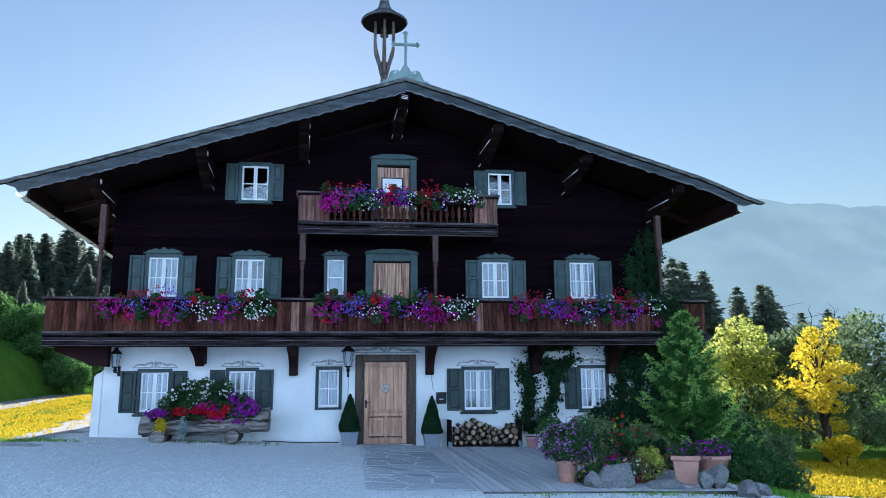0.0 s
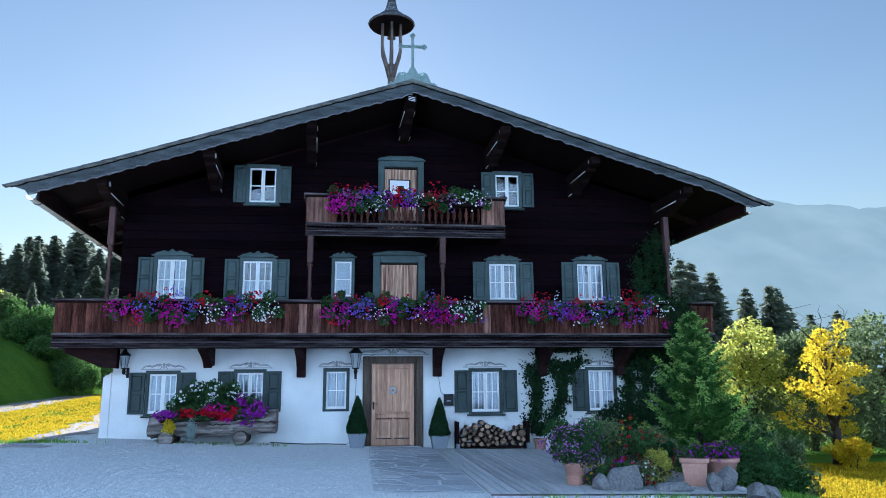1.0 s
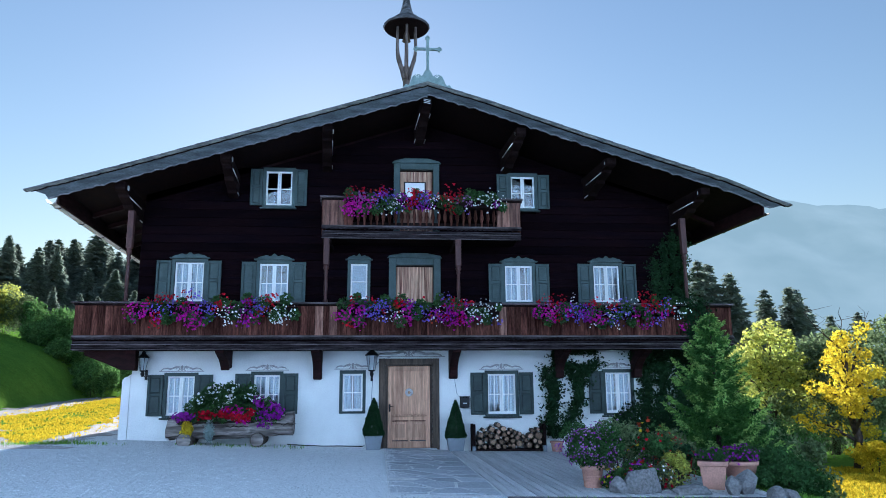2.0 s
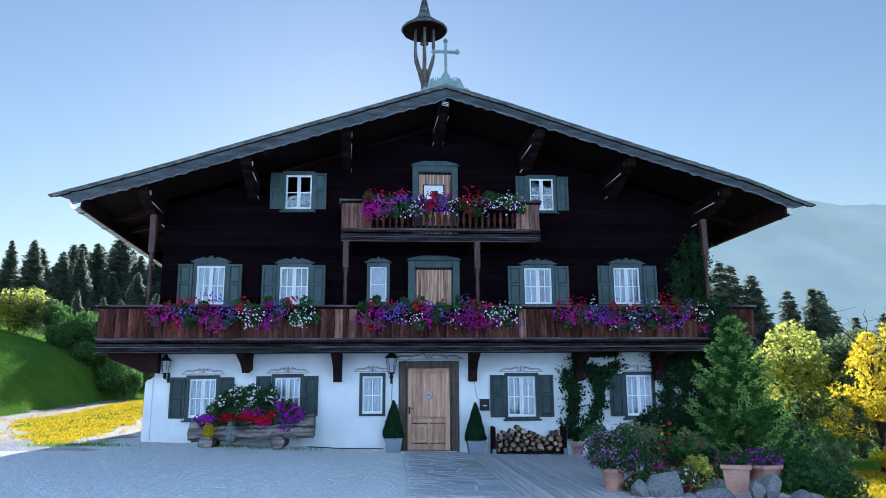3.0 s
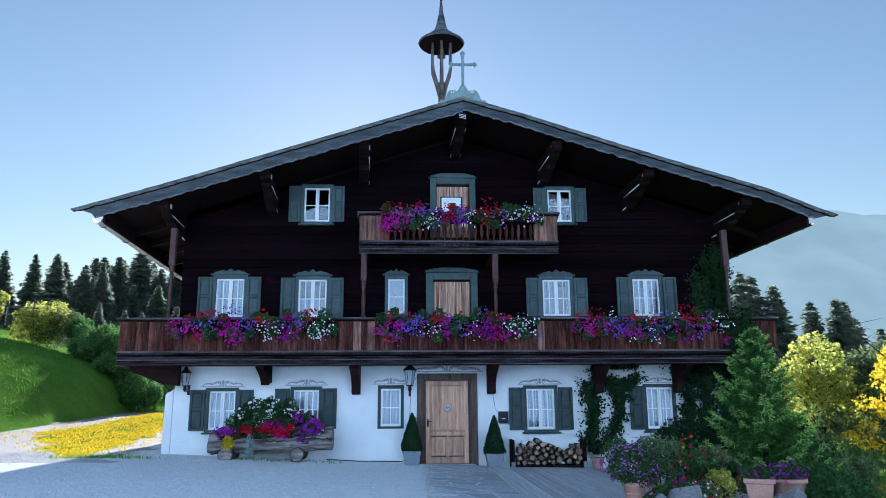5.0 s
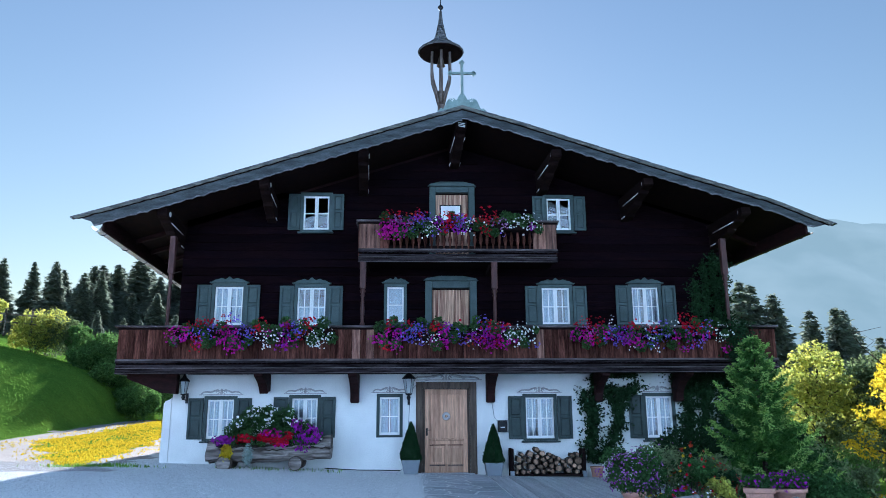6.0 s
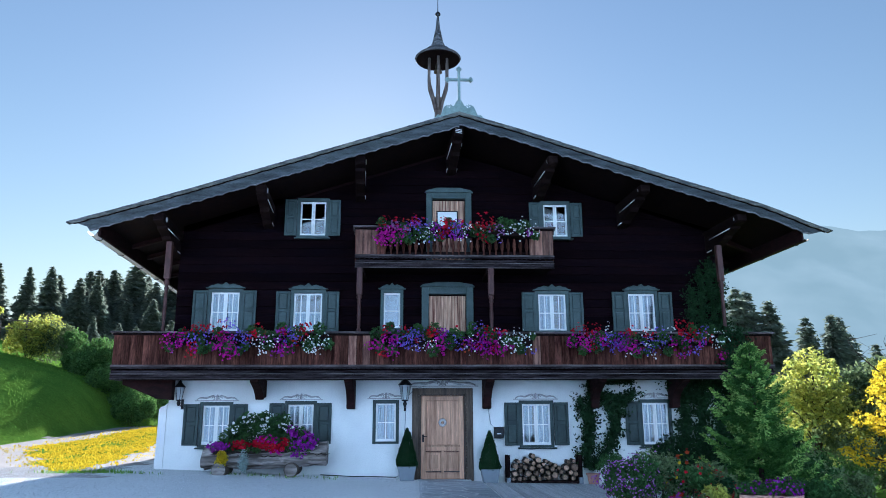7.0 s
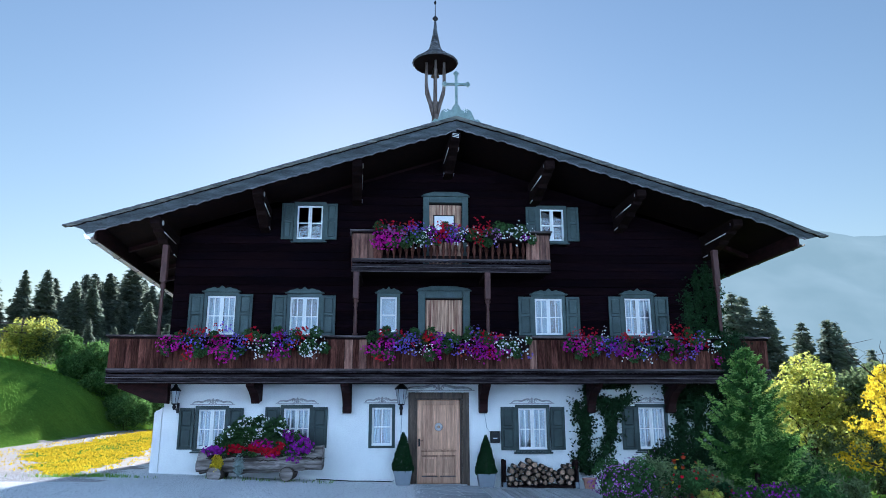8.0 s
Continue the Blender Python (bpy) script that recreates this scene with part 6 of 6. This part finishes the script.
# ---- pots, boulders and plants at the deck's edge ----
def round_pot(at, r, h, label, square=False, ribs=0):
    t = thing("terracotta_pot", at, label, "plant pot", "terracotta pots", turn=-24 if square else 0)
    bm = bmesh.new()
    n = 4 if square else 20
    lathe(bm, [(r * 0.68, 0), (r * 0.72, 0.02), (r * 0.92, h * 0.84), (r * 1.04, h * 0.85), (r * 1.06, h * 0.99), (r * 1.0, h), (r * 0.9, h), (r * 0.88, h * 0.9)], n)
    if square:
        bmesh.ops.rotate(bm, verts=bm.verts, cent=(0, 0, 0), matrix=Matrix.Rotation(math.pi / 4, 3, "Z"))
        for f in bm.faces:
            f.smooth = False
        soften(bm, 0.008)
    part("pot", bm, TERRACOTTA, t)
    for k in range(ribs):
        bm = bmesh.new()
        rr = r * (0.74 + 0.035 * k)
        lathe(bm, [(rr, h * (0.15 + 0.13 * k)), (rr + 0.008, h * (0.15 + 0.13 * k) + 0.01), (rr, h * (0.15 + 0.13 * k) + 0.02)], 20)
        part("ring", bm, TERRACOTTA, t)
    bm = bmesh.new()
    lathe(bm, [(r * 0.88, h * 0.86), (r * 0.88, h * 0.92)], n)
    if square:
        bmesh.ops.rotate(bm, verts=bm.verts, cent=(0, 0, 0), matrix=Matrix.Rotation(math.pi / 4, 3, "Z"))
    part("soil", bm, SOIL, t)
    return t


def boulder(at, sx, sy, sz, seed, turn=0, label="angular grey boulder on the deck's edge"):
    bm = bmesh.new()
    bmesh.ops.create_icosphere(bm, subdivisions=3, radius=1)
    g = random.Random(seed)
    planes = [(unit(g), g.uniform(0.55, 0.85)) for k in range(11)]
    for v in bm.verts:
        p = v.co.copy()
        for d, w in planes:
            q = p.dot(d)
            if q > w:
                p -= d * (q - w)
        p += p * 0.06 * noise.noise(p * 3 + Vector((seed, 0, 0)))
        v.co = (p.x * sx, p.y * sy, max(p.z, -0.55) * sz)
    zmin = min(v.co.z for v in bm.verts)
    for v in bm.verts:
        v.co.z -= zmin
    ob = link("boulder", bm, BOULDER)
    ob.matrix_basis = pose(*at, 0, 0, turn)
    return tagged(ob, label, "boulder", "boulders by the deck")


def flowering(name, at, r, h, seed, mat, cols, label, n=1800, leaf=0.03, nb=160):
    t = shrub(name, at, r, h, seed, mat, label, n, leaf, "flowering plant")
    g = np.random.default_rng(seed + 9)
    for i, (col, share, size) in enumerate(cols):
        p, d = cloud(g, (0, 0, h * 0.5), (r, r, h * 0.58), int(nb * share), 0.85)
        keep = (d[:, 1] < 0.5) & (p[:, 2] > 0.1 * h)
        p, d = p[keep], d[keep]
        d[:, 1] -= 0.4
        d[:, 2] += 0.3
        blossoms(f"{col}_blossom", p, d, size, BLOOM[col], t, seed + 20 + i)
    return t


DK = -0.06
round_pot((4.12, -0.42, -0.07), 0.16, 0.27, "terracotta pot at the foot of the vine")
round_pot((3.0, -7.15, DK), 0.17, 0.36, "ribbed round terracotta pot with mauve daisies", ribs=4)
round_pot((4.83, -7.25, DK - 0.03), 0.29, 0.44, "large square terracotta pot with violet flowers", square=True)
round_pot((5.42, -6.95, DK - 0.03), 0.26, 0.40, "wide round terracotta pot with violet flowers")
flowering("mauve_daisies", (3.0, -7.1, 0.24), 0.46, 0.62, 501, PETLEAF, [("mauve", 1.0, 0.017), ("purple", 0.3, 0.016)], "bushy green plant covered in mauve daisies", 5200, 0.028, 560)
flowering("marguerite", (3.62, -6.6, 0.0), 0.50, 1.0, 502, OLIVE, [("mauve", 0.4, 0.018)], "tall feathery grey-green border plant", 4200, 0.026, 220)
flowering("border_flowers", (3.30, -7.35, DK), 0.24, 0.34, 503, PETLEAF, [("yellow", 0.7, 0.022), ("purple", 0.5, 0.02)], "yellow and violet border flowers beside the pot", 1200, 0.026, 90)
flowering("border_flowers", (3.62, -7.45, DK), 0.26, 0.42, 504, PETLEAF, [("purple", 1.0, 0.022), ("red", 0.4, 0.025)], "violet and red border flowers behind boulders", 1300, 0.026, 130)
flowering("border_flowers", (3.95, -7.35, DK), 0.24, 0.40, 505, OLIVE, [("white", 0.6, 0.018), ("red", 0.4, 0.026)], "white-flowered border plant between boulders", 1200, 0.024, 110)
flowering("dahlia", (4.0, -6.9, 0.0), 0.34, 0.95, 506, PETLEAF, [("orange", 0.4, 0.035), ("yellow", 0.25, 0.03), ("red", 0.4, 0.03)], "dahlia with orange and yellow blooms", 1700, 0.036, 70)
flowering("border_flowers", (4.22, -7.3, DK), 0.30, 0.55, 507, LIME, [("yellow", 0.1, 0.02)], "lime-green leafed border plant", 1500, 0.034, 60)
flowering("border_flowers", (4.35, -6.9, DK), 0.34, 0.66, 508, BOXLEAF, [("red", 1.0, 0.02)], "dark red-flowered border plant", 1700, 0.026, 200)
flowering("pot_violets", (4.83, -7.25, DK + 0.36), 0.26, 0.22, 509, PETLEAF, [("purple", 1.0, 0.022)], "trailing violet flowers in a square pot", 900, 0.022, 60)
flowering("pot_violets", (5.42, -6.95, DK + 0.30), 0.30, 0.30, 510, PETLEAF, [("purple", 1.0, 0.022)], "violet flowers in a round pot", 1200, 0.022, 190)
boulder((3.22, -7.72, DK - 0.01), 0.17, 0.14, 0.18, 1, 20)
boulder((3.58, -7.75, DK - 0.01), 0.32, 0.18, 0.27, 2, 10)
boulder((4.26, -7.85, DK - 0.02), 0.36, 0.15, 0.11, 3, 5, "long flat grey stone on the deck's edge")
boulder((4.80, -7.95, DK - 0.03), 0.14, 0.13, 0.20, 4, 40)
boulder((5.05, -7.80, DK - 0.03), 0.23, 0.16, 0.24, 5, 15)
boulder((5.18, -8.42, -0.12), 0.22, 0.16, 0.16, 6, 60, "grey boulder beside the deck's corner")
boulder((5.5, -8.2, -0.14), 0.18, 0.16, 0.15, 7, 80, "grey boulder beside the deck's corner")



def garden_conifer(at, h, r, seed):
    """A young bushy spruce: tiers of boughs, each a flat feathery frond, with pale new shoots at the ends."""
    t = thing("garden_conifer", at, "bushy bright green spruce with feathery layered boughs beside the deck", "tree")
    g = np.random.default_rng(seed)
    bm = bmesh.new()
    tube(bm, [(0, 0, -0.3), (0.02, 0, h * 0.5), (0, 0, h * 0.97)], [0.06, 0.035, 0.006], 7)
    part("trunk", bm, BARK, t)
    sheets = {"crown": ([], []), "new_shoot": ([], [])}

    def needle(kind, c, tw, wi, l, m):
        vs, fs = sheets[kind]
        b = len(vs)
        vs.extend([tuple(c), tuple(c + tw * l * 0.45 + wi * m), tuple(c + tw * l), tuple(c + tw * l * 0.45 - wi * m)])
        fs.append((b, b + 1, b + 2, b + 3))
    n = 170
    for k in range(n):
        u = (k + 0.5) / n
        u = u ** 1.15
        z0 = h * (0.03 + 0.93 * u)
        ln = (r * (1 - u) ** 0.85 * (0.9 + 0.1 * math.sin(k * 0.55)) + 0.10) * g.uniform(0.62, 1.18)
        a = 2.4 * k + g.normal() * 0.25
        d = np.array([math.cos(a), math.sin(a), 0.0])
        sd = np.array([-math.sin(a), math.cos(a), 0.0])
        lift = g.uniform(0.05, 0.35) + 0.45 * u
        m = int(10 + 26 * ln / r)
        for q in range(m):
            f = 0.18 + 0.82 * q / m
            spine = d * ln * f
            spine[2] = z0 + ln * (lift * f - 0.35 * f + 0.38 * f * f)
            reach = (0.30 * ln * (1.12 - f) + 0.05) * g.uniform(0.7, 1.2)
            for hand in (-1, 1):
                tw = d * g.uniform(0.55, 0.95) + sd * hand * g.uniform(0.6, 1.0) + np.array([0, 0, g.uniform(-0.4, 0.15)])
                tw /= np.linalg.norm(tw)
                steps = max(2, int(reach / 0.04))
                for e in range(steps):
                    c = spine + tw * reach * e / steps
                    for w in range(3):
                        o = tw * 0.9 + g.normal(size=3) * 0.45
                        o /= np.linalg.norm(o)
                        wi = np.cross(o, g.normal(size=3))
                        wi /= np.linalg.norm(wi)
                        end = f > 0.72 and e >= steps - 2
                        needle("new_shoot" if end and g.random() < 0.75 else "crown", c, o, wi, g.uniform(0.045, 0.075), 0.010)
    flat_sheet("crown", *sheets["crown"], YEW, t)
    flat_sheet("new_shoot", *sheets["new_shoot"], NEWTIP, t, "pale green new shoots")


garden_conifer((6.02, -5.0, -0.25), 3.12, 1.15, 31)
# PETLEAF and IVY darken these shrubs in place of the house's shade
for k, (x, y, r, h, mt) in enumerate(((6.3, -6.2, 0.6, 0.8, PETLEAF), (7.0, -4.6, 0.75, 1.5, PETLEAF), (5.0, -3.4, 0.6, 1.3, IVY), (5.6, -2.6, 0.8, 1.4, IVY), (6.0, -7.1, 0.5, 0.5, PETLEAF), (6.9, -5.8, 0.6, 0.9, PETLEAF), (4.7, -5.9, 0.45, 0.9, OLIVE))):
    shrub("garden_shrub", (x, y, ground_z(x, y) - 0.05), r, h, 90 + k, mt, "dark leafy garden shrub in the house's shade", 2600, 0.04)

# wall cable from the door lantern
t = thing("wall_cable", (-0.36, -0.012, 0.25), "thin grey cable running down the white wall", "cable")
bm = bmesh.new()
tube(bm, [(0.02, 0, 1.45), (0.0, 0, 1.0), (-0.05, 0, 0.4), (-0.07, 0, -0.05), (-0.2, -0.01, -0.14)], [0.007] * 5, 5)
part("cable", bm, ZINC, t)
bm = bmesh.new()
tube(bm, [(0.05, 0, 1.75), (0.25, 0, 1.95), (0.5, 0, 2.0)], [0.006] * 3, 5)
part("cable", bm, ZINC, t)
bm = bmesh.new()
tube(bm, [(2.06, 0, 1.95), (2.04, 0, 1.5), (2.1, 0, 1.1), (2.2, 0, 0.98)], [0.006] * 4, 5)
part("cable", bm, ZINC, t)
bm = bmesh.new()
tube(bm, [(-2.0, -0.03, -0.07), (-1.2, -0.06, -0.115), (-0.7, -0.05, -0.12), (-0.2, -0.01, -0.14)], [0.012] * 4, 5)
part("hose", bm, IRON, t)

# ---- paving, deck and gravel pieces ----
PY, PX = [-7.9 + 0.26 * k for k in range(31)], [-0.06 + 0.2633 * k for k in range(7)]
pave = flat_sheet("pavement", [(x, y, ground_z(x, y) + 0.016) for y in PY for x in PX],
                  [(r * 7 + c, r * 7 + c + 1, r * 7 + c + 8, r * 7 + c + 7) for r in range(30) for c in range(6)], MORTAR, None, "crazy-paved stone path with pale joints")
tagged(pave, category="path", kind="structure")


def clip(poly, p, nx, ny):
    out = []
    for (ax, ay), (bx, by) in zip(poly, poly[1:] + poly[:1]):
        da, db = (ax - p[0]) * nx + (ay - p[1]) * ny, (bx - p[0]) * nx + (by - p[1]) * ny
        if da <= 0:
            out.append((ax, ay))
        if da * db < 0:
            f = da / (da - db)
            out.append((ax + (bx - ax) * f, ay + (by - ay) * f))
    return out


rng = random.Random(17)
cells = [(0.0 + (i + rng.uniform(0.1, 0.9)) * 0.50, -7.85 + (j + rng.uniform(0.1, 0.9)) * 0.59) for j in range(13) for i in range(3)]
for a in cells:
    poly = [(-0.04, -7.86), (1.49, -7.86), (1.49, -0.16), (-0.04, -0.16)]
    for b in cells:
        d = math.dist(a, b)
        if a != b and d < 2.2:
            nx, ny = (b[0] - a[0]) / d, (b[1] - a[1]) / d
            poly = clip(poly, ((a[0] + b[0]) / 2 - nx * 0.024, (a[1] + b[1]) / 2 - ny * 0.024), nx, ny)
    if len(poly) > 2:
        bm = bmesh.new()
        h = rng.uniform(0.018, 0.021)
        extrude(bm, poly, "z", -0.03, h)
        for v in bm.verts:
            v.co.z += ground_z(v.co.x, v.co.y)
        part("paving_stone", bm, SLATE, pave)

deck = tagged(link("deck", B(1.56, 5.3, -8.1, -0.5, -0.115, -0.075, w=0), DARKWOOD, "silver-grey weathered timber deck boards"), category="deck", kind="structure")
deck.matrix_basis = pose(0, 0, 0)
x = 1.53
while x < 5.3:
    w = 0.142
    bm = bmesh.new()
    y0, dz = -8.12 + rng.uniform(-0.012, 0.012), rng.uniform(-0.003, 0.003)
    box(bm, x + 0.012, x + w - 0.012, y0, -0.48, -0.072, -0.03)
    for v in bm.verts:
        v.co.z += 0.045 - 0.022 * (v.co.x - 1.5) + dz
    part("deck_board", bm, DECKWOOD, deck)
    x += w
bm = bmesh.new()
extrude(bm, [(1.53, -0.16), (5.36, -0.24), (5.36, -0.072), (1.53, 0.012)], "y", -8.17, -8.137)
part("edge_board", bm, CAPWOOD, deck, "weathered board along the deck's front edge")

g = np.random.default_rng(3)
N = 90000
px = g.uniform(-11, 5.6, N)
py = -9.6 + 10.2 * g.random(N) ** 1.25
# stones trodden onto the paving's edge
px[:1400] = -0.05 + 0.17 * np.abs(g.normal(size=1400)) ** 1.4
py[:1400] = g.uniform(-8.2, -0.3, 1400)
keep = ~((px > -0.05) & (np.arange(N) >= 1400) & (px < 5.4) & (py > -8.2)) & ~((py > -0.02) & (px > -6.4))
px, py = px[keep], py[keep]
n = len(px)
pz = np.array([ground_z(a, b) for a, b in zip(px.tolist(), py.tolist())]) + 0.019 * ((px > -0.05) & (py > -7.9))
r = g.uniform(0.006, 0.014, n)
octa = np.array([(1, 0, 0), (0, 1, 0), (-1, 0, 0), (0, -1, 0), (0, 0, 0.6)], float)
ang = g.uniform(0, 6.28, n)
sx, sy = g.uniform(0.7, 1.3, n), g.uniform(0.7, 1.3, n)
vx = np.stack([px[:, None] + r[:, None] * (octa[:, 0] * np.cos(ang)[:, None] * sx[:, None] - octa[:, 1] * np.sin(ang)[:, None] * sy[:, None]),
               py[:, None] + r[:, None] * (octa[:, 0] * np.sin(ang)[:, None] * sx[:, None] + octa[:, 1] * np.cos(ang)[:, None] * sy[:, None]),
               pz[:, None] + r[:, None] * octa[:, 2] * g.uniform(0.6, 1.2, (n, 1)) + 0.001], 2).reshape(-1, 3)
tri = np.array([(0, 1, 4), (1, 2, 4), (2, 3, 4), (3, 0, 4)])
fs = (tri[None] + 5 * np.arange(n)[:, None, None]).reshape(-1, 3)
tagged(flat_sheet("gravel", vx.tolist(), fs.tolist(), PEBBLE, None, "loose pale gravel stones scattered over the yard"), category="gravel", kind="stuff")
